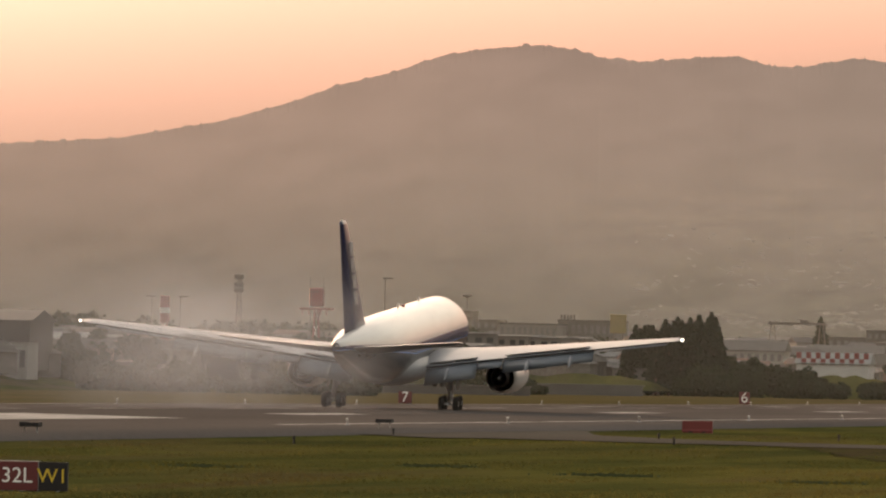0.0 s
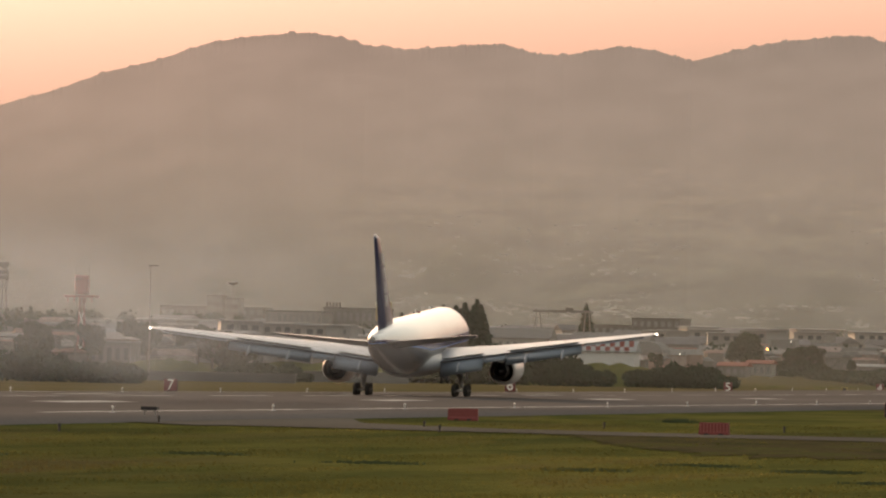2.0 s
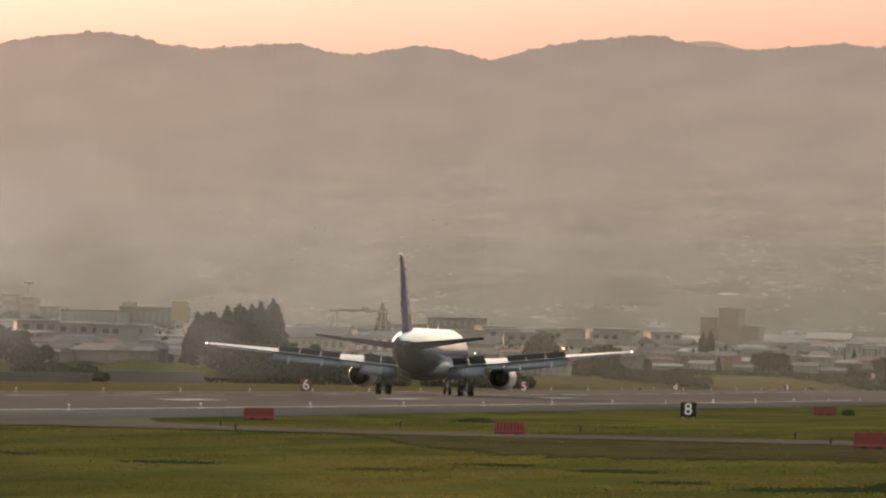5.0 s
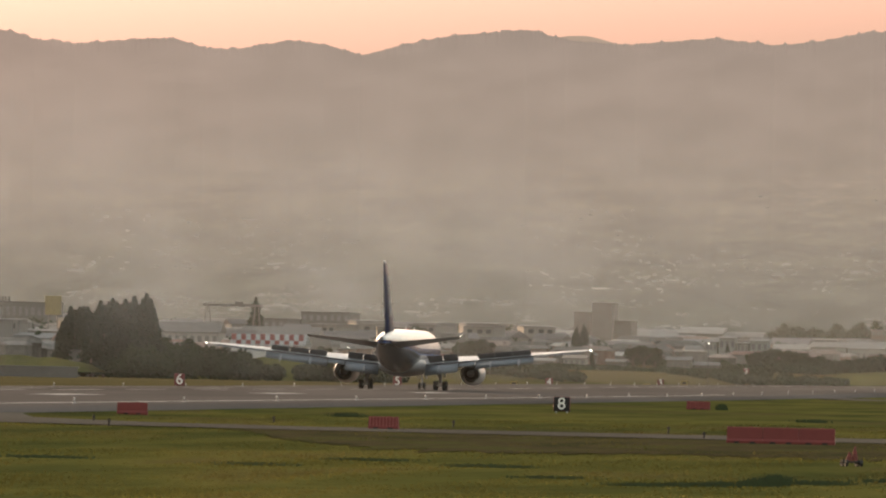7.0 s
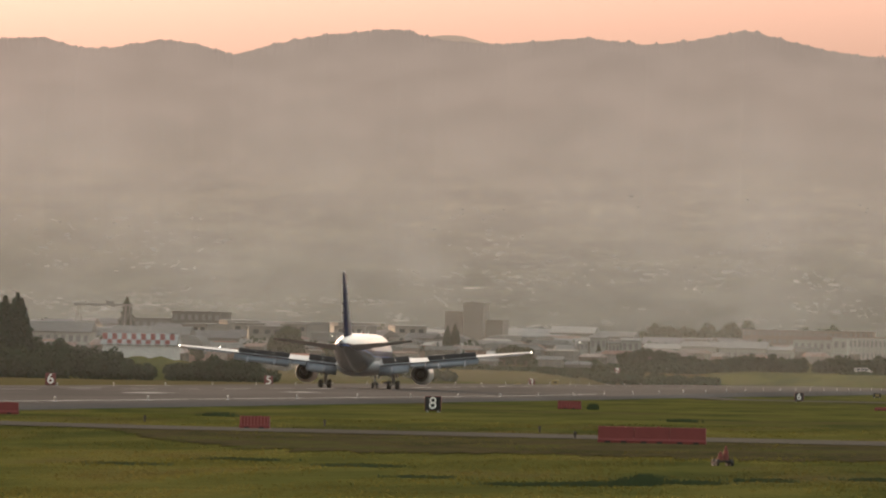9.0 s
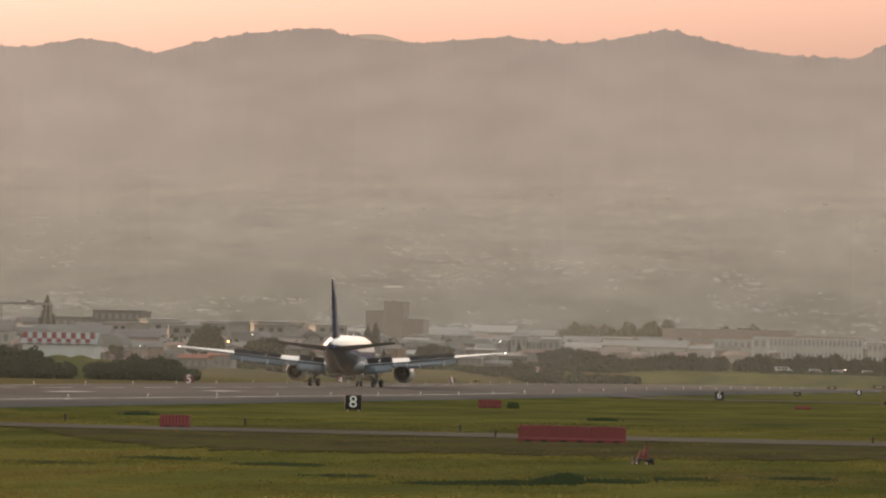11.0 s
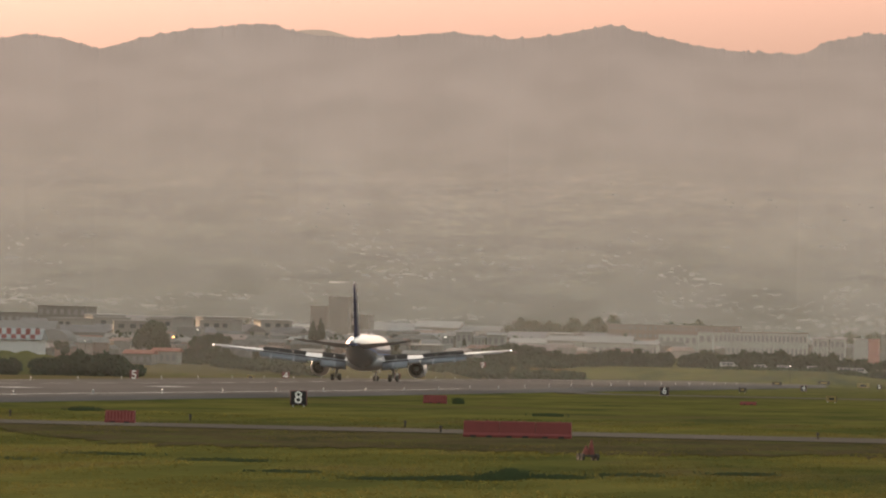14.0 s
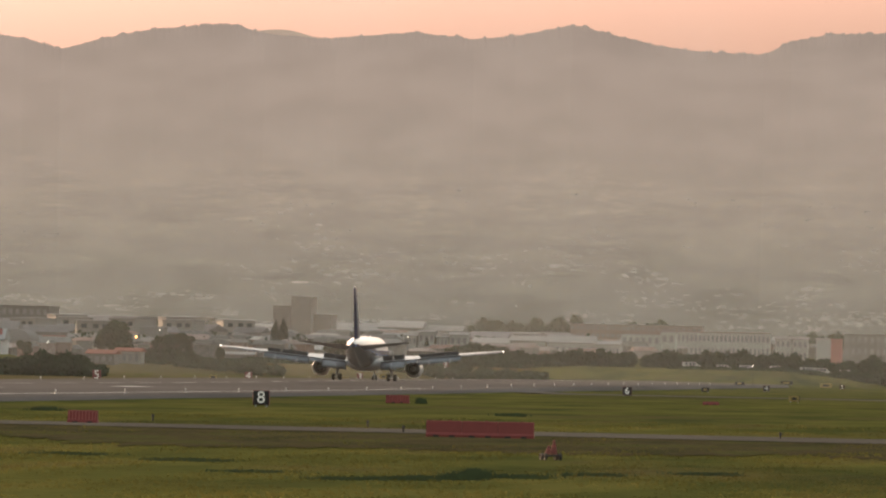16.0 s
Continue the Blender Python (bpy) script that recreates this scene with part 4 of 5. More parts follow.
for k in range(5):
    vent = tagged(empty("roof_vent", pose(at(-147.3 + 0.34 * k, 2725), 2725, tz(0, 2720, 6.25))), "dark stub vent on a flat roof", "vent", "roof vents")
    part("pipe", tube((0, 0, -0.02), (0, 0, 1.1), 0.28, 0.26, 10), DARKROOF, vent)
    part("cowl", tube((0, 0, 1.1), (0, 0, 1.5), 0.42, 0.22, 10), DARKROOF, vent)
block("depot", -155.7, -150.4, 2160, 2.5, PALEWALL, "pale two-storey depot with small windows", 2, 8, "flat", 12, TINROOF)
block("depot_annex", -150.2, -145.6, 2130, 1.8, CONCRETE, "low grey annex with flat roof", 1, 6, "flat", 12, TINROOF)
block("depot_store", -145.4, -141.0, 2120, 2.1, PALEWALL, "pale store with a low pitched roof", 1, 6, "gable", 12, TINROOF)
block("garden_wall", -141.8, -136.4, 2070, 1.2, PALEWALL, "pale wall between trees", 1, 1, "flat", 0.5, CONCRETE, False, "wall")
block("perimeter_wall", -150.4, -138.6, 1920, -0.6, CONCRETE, "grey concrete perimeter wall", 1, 1, "flat", 0.4, CONCRETE, False, "wall")
block("perimeter_wall", -171.0, -150.5, 1725, -0.95, GREYWALL, "darker stretch of perimeter wall", 1, 1, "flat", 0.4, GREYWALL, False, "wall")
block("white_house", -130.9, -123.8, 2400, 4.45, WHITEWALL, "white two-storey building with a hipped dark roof", 2, 9, "gable", 14, DARKROOF)
block("warehouse", -119.2, -115.2, 2900, 5.0, GREYWALL, "dark grey warehouse with a flat roof", 2, 5, "flat", 30, DARKROOF)
block("warehouse", -115.1, -110.0, 2900, 5.8, GREYWALL, "taller dark grey warehouse in haze", 3, 7, "flat", 30, DARKROOF)
block("lorry_shed", -121.5, -113.4, 2640, 4.15, CONCRETE, "low wide shed under a dark roof", 1, 9, "gable", 16, DARKROOF)
PALEWHITE = surface("pale_white_paint", (0.42, 0.41, 0.40), 0.8, vary=0.1)
ck = block("checkered_building", -122.4, -114.8, 2200, 3.3, PALEWHITE, "low building painted in red and white checks", 2, 1, "gable", 12, WHITEWALL, False)
cw = at(-114.8, 2200) - at(-122.4, 2200)
eave = max(v.co.z for v in ck.children[0].data.vertices)
for r in range(2):
    for c in range(15):
        if (r + c) % 2 == 0:
            part("check_panel", box((-cw / 2 + cw * (c + 0.5) / 15, -0.03, eave - 0.75 - 1.4 * r), (cw / 15, 0.08, 1.4)), REDPAINT, ck, "red painted panel")


def barrel_hall(mr0, mr1, y, el, label):
    x0, x1 = at(mr0, y), at(mr1, y)
    w, zb = x1 - x0, ground_z((x0 + x1) / 2, y) - 0.3
    h = tz(0, y, el) - zb
    b = tagged(empty("barrel_hall", pose((x0 + x1) / 2, y, zb)), label, "building")
    part("wall", box((0, 10, h * 0.3), (w, 20, h * 0.6)), PALEWALL, b)
    arc = [(-w / 2 * math.cos(math.pi * i / 12), h * 0.6 + h * 0.4 * math.sin(math.pi * i / 12)) for i in range(13)]
    part("roof", loft([[(px, yy, pz) for px, pz in arc] for yy in (-0.4, 20.4)]), TINROOF, b, "rounded tin roof")
    part("door", box((0, -0.05, h * 0.22), (w * 0.3, 0.1, h * 0.44)), HAZEWINDOW, b)


barrel_hall(-115.1, -111.8, 2450, 3.3, "grey hall with a rounded tin roof")
for a, b, el in ((-109.4, -108.3, 4.6), (-108.2, -107.2, 5.05), (-107.1, -106.1, 4.5)):
    block("pale_house", a, b, 2980, el, WHITEWALL, "pale house catching the evening light", 2, 2, "gable", 9, TINROOF)
block("paired_flats", -100.4, -97.8, 2700, 3.8, PALEWALL, "pale three-storey flats with dark windows", 3, 5, "flat", 10, TINROOF)
block("red_roof_shed", -105.9, -103.0, 2330, 1.3, CONCRETE, "low shed with a rust red roof", 1, 4, "gable", 14, REDROOF)
block("red_roof_shed", -102.9, -100.3, 2350, 1.55, PALEWALL, "low pale shed with a worn red roof", 1, 4, "gable", 12, REDROOF)
for a, b, el, wl, rm in ((-97.5, -95.2, 0.9, PALEWALL, TINROOF), (-94.6, -92.4, 0.7, CONCRETE, DARKROOF), (-91.4, -88.3, 1.35, PALEWALL, TINROOF), (-87.3, -85.0, 1.75, WHITEWALL, DARKROOF), (-82.8, -80.9, 1.4, PALEWALL, TINROOF), (-76.4, -73.9, 1.8, PALEWALL, TINROOF), (-73.5, -71.0, 1.3, CONCRETE, TINROOF)):
    block("small_shed", a, b, 2640, el, wl, "low shed at the edge of the town", 1, 4, "gable", 9, rm)
# the block in haze and the long halls
block("tall_block", -86.3, -84.5, 3050, 6.35, GREYWALL, "grey wing of a tall block in haze", 6, 4, "flat", 24, GREYWALL, False)
block("tall_block", -84.4, -82.3, 3040, 7.35, GREYWALL, "grey tower block in haze", 7, 5, "flat", 24, GREYWALL, False)
block("tall_block", -82.2, -80.2, 3050, 5.5, GREYWALL, "low grey wing of a tall block in haze", 5, 4, "flat", 24, GREYWALL, False)
for a, b, el in ((-80.0, -75.4, 4.7), (-75.2, -70.6, 5.0), (-70.4, -66.4, 4.6)):
    block("pale_hall", a, b, 3250, el, CONCRETE, "long grey factory hall in haze", 2, 12, "gable", 30, TINROOF)
for a, b, el in ((-72.4, -71.1, 3.6), (-70.9, -69.2, 4.1), (-69.0, -67.8, 3.5), (-67.6, -65.7, 3.9)):
    block("white_house", a, b, 2960, el, WHITEWALL, "small white house with dark windows", 2, 3, "gable", 9, TINROOF)
for a, b, el in ((-65.2, -61.4, 3.4), (-61.2, -57.5, 3.7), (-57.3, -52.4, 3.8), (-52.2, -49.7, 3.3)):
    block("white_shed", a, b, 3080, el, WHITEWALL, "pale industrial shed with a low roof", 1, 7, "gable", 24, TINROOF)
block("brown_apartments", -54.9, -41.0, 3330, 5.1, BROWNWALL, "brown apartment block with rows of balconies", 4, 26, "flat", 16)
block("white_stepped_house", -49.5, -45.4, 3160, 4.1, WHITEWALL, "white stepped building with dark windows", 2, 6, "flat", 14, TINROOF)
block("white_gatehouse", -45.3, -43.8, 3140, 4.4, WHITEWALL, "white square building with dark windows", 2, 2, "flat", 14, TINROOF)
block("white_apartments", -43.6, -33.8, 3200, 4.5, WHITEWALL, "long white row with pillars and dark bays", 2, 22, "flat", 14, BROWNWALL)
block("small_white_house", -33.2, -31.6, 3200, 4.15, WHITEWALL, "white gabled house with dark windows", 2, 3, "gable", 12)
block("small_white_house", -31.4, -29.8, 3200, 4.15, WHITEWALL, "white gabled house beside its twin", 2, 3, "gable", 12)
block("white_cube", -28.9, -27.4, 3190, 4.05, WHITEWALL, "plain white square building", 1, 1, "flat", 10, TINROOF, False)
block("red_cube", -27.35, -26.2, 3190, 4.05, DULLRED, "red square building beside a white one", 1, 1, "flat", 10, REDROOF, False)
block("grey_row", -26.0, -14.0, 3230, 4.6, CONCRETE, "long grey row of flats", 3, 18, "flat", 14)
# a steel gantry over the yard
gx0, gx1 = at(-125.0, 2760), at(-119.8, 2760)
gz = ground_z(gx0, 2760) - 0.2
gh = tz(0, 2760, 6.3) - gz
gantry = tagged(empty("gantry", pose((gx0 + gx1) / 2, 2760, gz)), "dark steel gantry crane in haze", "crane")
for sx in (-1, 1):
    for dx in (-0.9, 0.9):
        part("leg", tube((sx * (gx1 - gx0) / 2 + dx * 1.8, 0, 0), (sx * (gx1 - gx0) / 2 + dx * 0.5, 0, gh), 0.22, 0.18, 6), GREYWALL, gantry)
part("beam", box((0, 0, gh), (gx1 - gx0 + 3, 0.9, 0.7), None, 0.05), GREYWALL, gantry)
part("trolley", box((2.0, 0, gh + 0.7), (2.4, 1.4, 0.8), None, 0.1), GREYWALL, gantry)


def house_proto(w, d, h, roof_h, wall, roof_mat, label):
    b = tagged(empty("house"), label, "house", "town houses")
    part("wall", box((0, 0, h / 2), (w, d, h)), wall, b)
    part("roof", loft([[(sx, -d / 2 - 0.5, h), (sx, d / 2 + 0.5, h), (sx, d / 2 + 0.5, h + 0.15), (sx * 0.98, 0, h + roof_h), (sx, -d / 2 - 0.5, h + 0.15)] for sx in (-w / 2 - 0.5, w / 2 + 0.5)]), roof_mat, b)
    for fl in range(max(1, int(h // 2.9))):
        for k in (-0.28, 0.05, 0.32):
            part("window", box((k * w, -d / 2 - 0.02, 1.6 + 2.9 * fl), (w * 0.16, 0.08, 1.2)), WINDOW, b)
    return b


protos = [house_proto(9, 8, 5.6, 1.8, PALEWALL, ROOF, "two-storey town house with a grey tiled roof"),
          house_proto(13, 9, 5.2, 2.2, PALEWALL, ROOF, "wide town house with a dark roof"),
          house_proto(18, 10, 6.0, 0.6, PALEWALL, TINROOF, "low commercial building with a pale tin roof"),
          house_proto(10, 9, 8.8, 0.4, PALEWALL, TINROOF, "three-storey flat-roofed town building"),
          house_proto(22, 12, 4.6, 1.4, CONCRETE, TINROOF, "long grey shed with a tin roof"),
          house_proto(11, 8, 3.2, 1.6, PALEWALL, REDROOF, "small bungalow with a rust red roof")]
used = [False] * len(protos)
for i in range(420):
    mr = rng.uniform(-222, -8)
    y = town_y(mr) + 190 + 900 * rng.random() ** 1.2
    y = min(y, 3560)
    k = rng.randrange(len(protos))
    x = at(mr, y)
    m = pose(x, y, ground_z(x, y) - 0.2, 0, 0, rng.uniform(-40, 40))
    if (ground_z(x, y) + (7.4, 7.4, 6.6, 9.2, 6.0, 4.8)[k] - EYE) / y > (0.0052 if -165 < mr < -90 else 0.0042):
        continue
    if used[k]:
        copy_thing(protos[k], m)
    else:
        protos[k].matrix_basis, used[k] = m, True


def jumble():
    """Hundreds of small far roofs and walls that nobody could count."""
    r = random.Random(17)
    verts, faces = [], []
    for _ in range(2300):
        mr = r.uniform(-222, -8)
        y = min(town_y(mr) + 20 + 950 * r.random() ** 1.15, 3600)
        x = at(mr, y)
        w, d, h, rh = r.uniform(4, 12), r.uniform(5, 8), r.uniform(2.4, 4.8), r.uniform(0.3, 1.8)
        z = ground_z(x, y) - 0.3
        if (z + h + rh - EYE) / y > 0.0046:
            continue
        c, sn = math.cos(r.uniform(-0.6, 0.6)), math.sin(r.uniform(-0.6, 0.6))
        k = len(verts)
        loc = [(-w / 2, -d / 2, 0), (w / 2, -d / 2, 0), (w / 2, d / 2, 0), (-w / 2, d / 2, 0), (-w / 2, -d / 2, h), (w / 2, -d / 2, h), (w / 2, d / 2, h), (-w / 2, d / 2, h)]
        verts += [(x + a * c - b * sn, y + a * sn + b * c, z + q) for a, b, q in loc]
        faces += [(k, k + 1, k + 5, k + 4), (k + 1, k + 2, k + 6, k + 5), (k + 2, k + 3, k + 7, k + 6), (k + 3, k, k + 4, k + 7)]
        k = len(verts)
        e = 0.5
        loc = [(-w / 2 - e, -d / 2 - e, h), (w / 2 + e, -d / 2 - e, h), (w / 2 + e, d / 2 + e, h), (-w / 2 - e, d / 2 + e, h), (-w / 2 * 0.9, 0, h + rh), (w / 2 * 0.9, 0, h + rh)]
        verts += [(x + a * c - b * sn, y + a * sn + b * c, z + q + 0.02) for a, b, q in loc]
        faces += [(k, k + 1, k + 5, k + 4), (k + 1, k + 2, k + 5), (k + 2, k + 3, k + 4, k + 5), (k + 3, k, k + 4), (k + 3, k + 2, k + 1, k)]
    tagged(sheet("town_roofs", verts, faces, JUMBLE), "jumble of small grey, pale and rust roofs", kind="stuff")


jumble()


# ---- masts ----
MASTGREY = surface("dull_mast_paint", (0.085, 0.075, 0.07), 0.7, 0.2, vary=0.25)


def lattice_mast(mrad, y, el_top, w, label, red=True, name="lattice_mast"):
    x = at(mrad, y)
    zb = ground_z(x, y) - 0.2
    h = tz(0, y, el_top) - zb
    b = tagged(empty(name, pose(x, y, zb)), label, "mast")
    n = max(4, int(h / 2.5))
    for sx in (-1, 1):
        for sy in (-1, 1):
            part("leg", tube((sx * w * 0.8, sy * w * 0.8, 0), (sx * w * 0.35, sy * w * 0.35, h), 0.14, 0.10, 6), REDPAINT if red else MASTGREY, b)
    for i in range(n):
        z0, z1 = h * i / n, h * (i + 1) / n
        k0, k1 = w * (0.8 - 0.45 * i / n), w * (0.8 - 0.45 * (i + 1) / n)
        part("brace", add_tube(tube((-k0, -k0, z0), (k1, -k1, z1), 0.07, None, 5), (k0, -k0, z0), (-k1, -k1, z1), 0.07, None, 5), SIGNWHITE if red and i % 2 else (REDPAINT if red else MASTGREY), b)
    return b, h


mast, h = lattice_mast(-189.2, 1640, 5.1, 0.8, "red and white lattice tower with a square tank")
part("tank", box((0, 0, h + 2.3), (1.45, 1.45, 4.7), None, 0.15), REDPAINT, mast, "red tank")
part("tank_band", box((0, 0, h + 2.1), (1.49, 1.49, 1.0), None, 0.05), PALEWHITE, mast, "white band")
mast, h = lattice_mast(-173.2, 1760, 6.86, 1.0, "red radar tower with a wide platform", True, "radar_tower")
part("platform", box((0, 0, h), (5.8, 5.0, 0.35), None, 0.05), REDPAINT, mast, "red platform")
for k in (-2.3, -1.1, 1.1, 2.3):
    part("bracket", tube((k, -2.3, h - 0.2), (k, -2.3, h - 1.1), 0.12, None, 6), REDPAINT, mast)
part("cabin", box((0, 0, h + 2.2), (2.6, 2.4, 3.6), None, 0.5), REDPAINT, mast, "red rounded cabin")
for k in (-1.3, 1.3):
    part("aerial", tube((k, 0, h), (k, 0, h + 6.2), 0.07, 0.04, 6), MASTGREY, mast)
mast, h = lattice_mast(-181.4, 2500, 10.3, 1.0, "grey aerial tower with dishes in haze", False)
for z in (0.98, 0.86, 0.78):
    part("dish", box((0, -0.6, h * z), (2.6, 1.0, 1.3), None, 0.3), MASTGREY, mast)
for mr, el in ((-190.6, 7.9), (-187.6, 7.9), (-166.0, 10.3), (-173.8, 8.7)):
    y = 1660
    x = at(mr, y)
    zb = ground_z(x, y) - 0.2
    h = tz(0, y, el) - zb
    b = tagged(empty("lamp_mast", pose(x, y, zb)), "tall thin grey floodlight mast", "mast")
    part("pole", tube((0, 0, 0), (0, 0, h), 0.14, 0.06, 8), MASTGREY, b)
    part("arm", box((0.5 if mr > -189 else -0.2, 0, h), (1.8, 0.3, 0.18), None, 0.04), MASTGREY, b)
x = at(-157.3, 2450)
zb = ground_z(x, 2450) - 0.2
b = tagged(empty("lamp_mast", pose(x, 2450, zb)), "tall mast with a round lamp crown", "mast")
part("pole", tube((0, 0, 0), (0, 0, tz(0, 2450, 8.6) - zb), 0.16, 0.08, 8), MASTGREY, b)
part("crown", lathe_y([(-0.4, 0.3), (-0.2, 1.3), (0.2, 1.3), (0.4, 0.3)], 16, (0, 0, 0)), MASTGREY, b).matrix_basis = pose(0, 0, tz(0, 2450, 8.6) - zb, 90)
x = at(-141.3, 2480)
zb = ground_z(x, 2480) - 0.2
b = tagged(empty("sign_tower", pose(x, 2480, zb)), "tall yellow roadside sign on two posts", "sign")
for k in (-1.2, 1.2):
    part("post", tube((k, 0, 0), (k, 0, tz(0, 2480, 5.0) - zb), 0.18, None, 8), MASTGREY, b)
part("panel", box((0, 0, tz(0, 2480, 5.9) - zb), (4.3, 0.5, 5.0), None, 0.08), YELLOWPANEL, b, "yellow panel")
for mr, el, lamp in ((-100.7, 2.7, 1), (-98.2, 3.5, 0), (-72.0, 3.3, 0), (-35.5, 1.0, 0), (-110.0, 2.0, 0)):
    y = 2420
    x = at(mr, y)
    zb = ground_z(x, y) - 0.2
    h = tz(0, y, el) - zb
    b = tagged(empty("street_lamp", pose(x, y, zb)), "lit amber street lamp on a post" if lamp else "lit white street lamp on a post", "lamp", "street lamps")
    part("pole", tube((0, 0, 0), (0, 0, h), 0.07, 0.05, 8), BLACK, b)
    part("lamp_head", box((0, -0.2, h), (0.45 if lamp else 0.2, 0.3, 0.34 if lamp else 0.2), None, 0.06), GLOW_AMBER if lamp else GLOW_WHITE, b, "glowing lamp head")


# ---- trees ----
def leaf_cloud(bm, centre, radius, count, size, r):
    cx, cy, cz = centre
    for _ in range(count):
        d = Vector((r.gauss(0, 1), r.gauss(0, 1), r.gauss(0, 1))).normalized() * (r.random() ** 0.45)
        p = Vector((cx + d.x * radius[0], cy + d.y * radius[1], cz + d.z * radius[2]))
        q = Euler((r.uniform(0, 6.3), r.uniform(0, 6.3), r.uniform(0, 6.3))).to_matrix()
        s = size * r.uniform(0.6, 1.3)
        a, b, c, e = (bm.verts.new(p + q @ Vector(v) * s) for v in ((-0.5, -0.35, 0), (0.5, -0.3, 0.1), (0.45, 0.4, -0.1), (-0.4, 0.45, 0.12)))
        bm.faces.new((a, b, c, e))


def round_tree(seed, h, w):
    r = random.Random(seed)
    t = tagged(empty("tree"), "dark broadleaf tree with a rounded uneven crown", "tree", "broadleaf trees")
    trunk = tube((0, 0, 0), (0.1, 0, h * 0.55), 0.035 * h, 0.018 * h, 8)
    for i in range(5):
        a = r.uniform(0, 6.28)
        add_tube(trunk, (0, 0, h * r.uniform(0.25, 0.5)), (math.cos(a) * w * 0.35, math.sin(a) * w * 0.35, h * r.uniform(0.55, 0.8)), 0.014 * h, 0.006 * h, 6)
    part("trunk", trunk, BARK, t)
    bm = bmesh.new()
    for i in range(11):
        a, k = r.uniform(0, 6.28), r.uniform(0.1, 0.36) * w
        leaf_cloud(bm, (math.cos(a) * k, math.sin(a) * k, h * r.uniform(0.30, 0.86)), (w * 0.24, w * 0.24, h * 0.15), 190, 0.07 * h, r)
    part("crown", bm, LEAF, t)
    return t


def conifer(seed, h, w):
    r = random.Random(seed)
    t = tagged(empty("conifer_tree"), "tall dark conifer with a ragged pointed crown", "tree", "conifers")
    part("trunk", tube((0, 0, 0), (0, 0, h * 0.95), 0.022 * h, 0.004 * h, 8), BARK, t)
    bm = bmesh.new()
    for i in range(17):
        u = i / 16
        k = w * 0.5 * (1 - u) ** 0.75 + 0.15
        for j in range(3):
            a = r.uniform(0, 6.28)
            leaf_cloud(bm, (math.cos(a) * k * 0.55, math.sin(a) * k * 0.55, h * (0.10 + 0.88 * u) + r.uniform(-0.02, 0.02) * h), (k * 0.6, k * 0.6, h * 0.045), 44, 0.05 * h, r)
    part("crown", bm, NEEDLE, t)
    return t


round_protos = [round_tree(11, 9, 8), round_tree(12, 11, 9), round_tree(13, 7, 9), round_tree(14, 8, 6)]
con_protos = [conifer(21, 17, 8.5), conifer(22, 15, 7.5), conifer(23, 18, 7.5)]
tree_used = {}


def plant(proto, x, y, s, zoff=-0.2):
    m = pose(x, y, ground_z(x, y) + zoff, 0, 0, rng.uniform(0, 360))
    if proto not in tree_used:
        tree_used[proto] = True
        proto.matrix_basis = m
        proto.scale = (s, s, s)
        return
    c = copy_thing(proto, m)
    c.scale = (s, s, s)


# the dark stand of conifers
for i in range(22):
    u = i / 21
    mr = -140.3 + 9.3 * u
    el = 5.4 + 1.7 * u ** 0.8 + rng.uniform(-1.1, 0.2) - (1.4 if i == 0 else 0)
    y = 2080 + rng.uniform(-25, 45)
    x = at(mr, y)
    h = tz(0, y, el) - ground_z(x, y)
    p = con_protos[i % 3]
    plant(p, x, y, h / (17, 15, 18)[i % 3])
for mr, el, y in ((-86.0, 4.7, 2780), (-85.2, 4.9, 2790), (-87.0, 3.0, 2740), (-119.9, 7.0, 2780), (-84.3, 2.3, 2600), (-207, 4.0, 1700), (-70, 3.2, 2950)):
    x = at(mr, y)
    h = tz(0, y, el) - ground_z(x, y)
    plant(con_protos[0], x, y, h / 17)
# single broadleaf trees: bearing, elevation of the top, distance
for mr, el, y in ((-129.5, 2.9, 2200), (-126.5, 2.8, 2210), (-186, 3.6, 1640), (-178, 4.4, 1700), (-172.5, 4.0, 1760), (-167.6, 4.9, 1880), (-166.2, 4.4, 1890), (-162.6, 3.9, 1930),
                  (-160.9, 4.3, 1935), (-159.3, 4.0, 1930), (-158.2, 2.2, 1940), (-156.0, 2.1, 1945), (-149.2, 4.4, 2400), (-147.4, 4.2, 2410), (-103.4, 4.6, 2520), (-102.5, 4.4, 2530),
                  (-98.0, 3.1, 2560), (-96.6, 3.35, 2560), (-95.2, 3.0, 2565), (-79.9, 2.8, 2720), (-78.8, 3.05, 2720), (-77.6, 2.7, 2725), (-192, 4.0, 1580), (-196, 4.3, 1560), (-199, 4.0, 1540),
                  (-67.0, 2.6, 2830), (-65.2, 3.0, 2830), (-63.6, 2.8, 2835), (-62.3, 2.6, 2835), (-74.6, 1.9, 2720), (-91.8, 1.9, 2600), (-112.4, 2.2, 2380)):
    x = at(mr, y)
    h = tz(0, y, el) - ground_z(x, y)
    k = rng.randrange(4)
    plant(round_protos[k], x, y, h / (9, 11, 7, 8)[k])


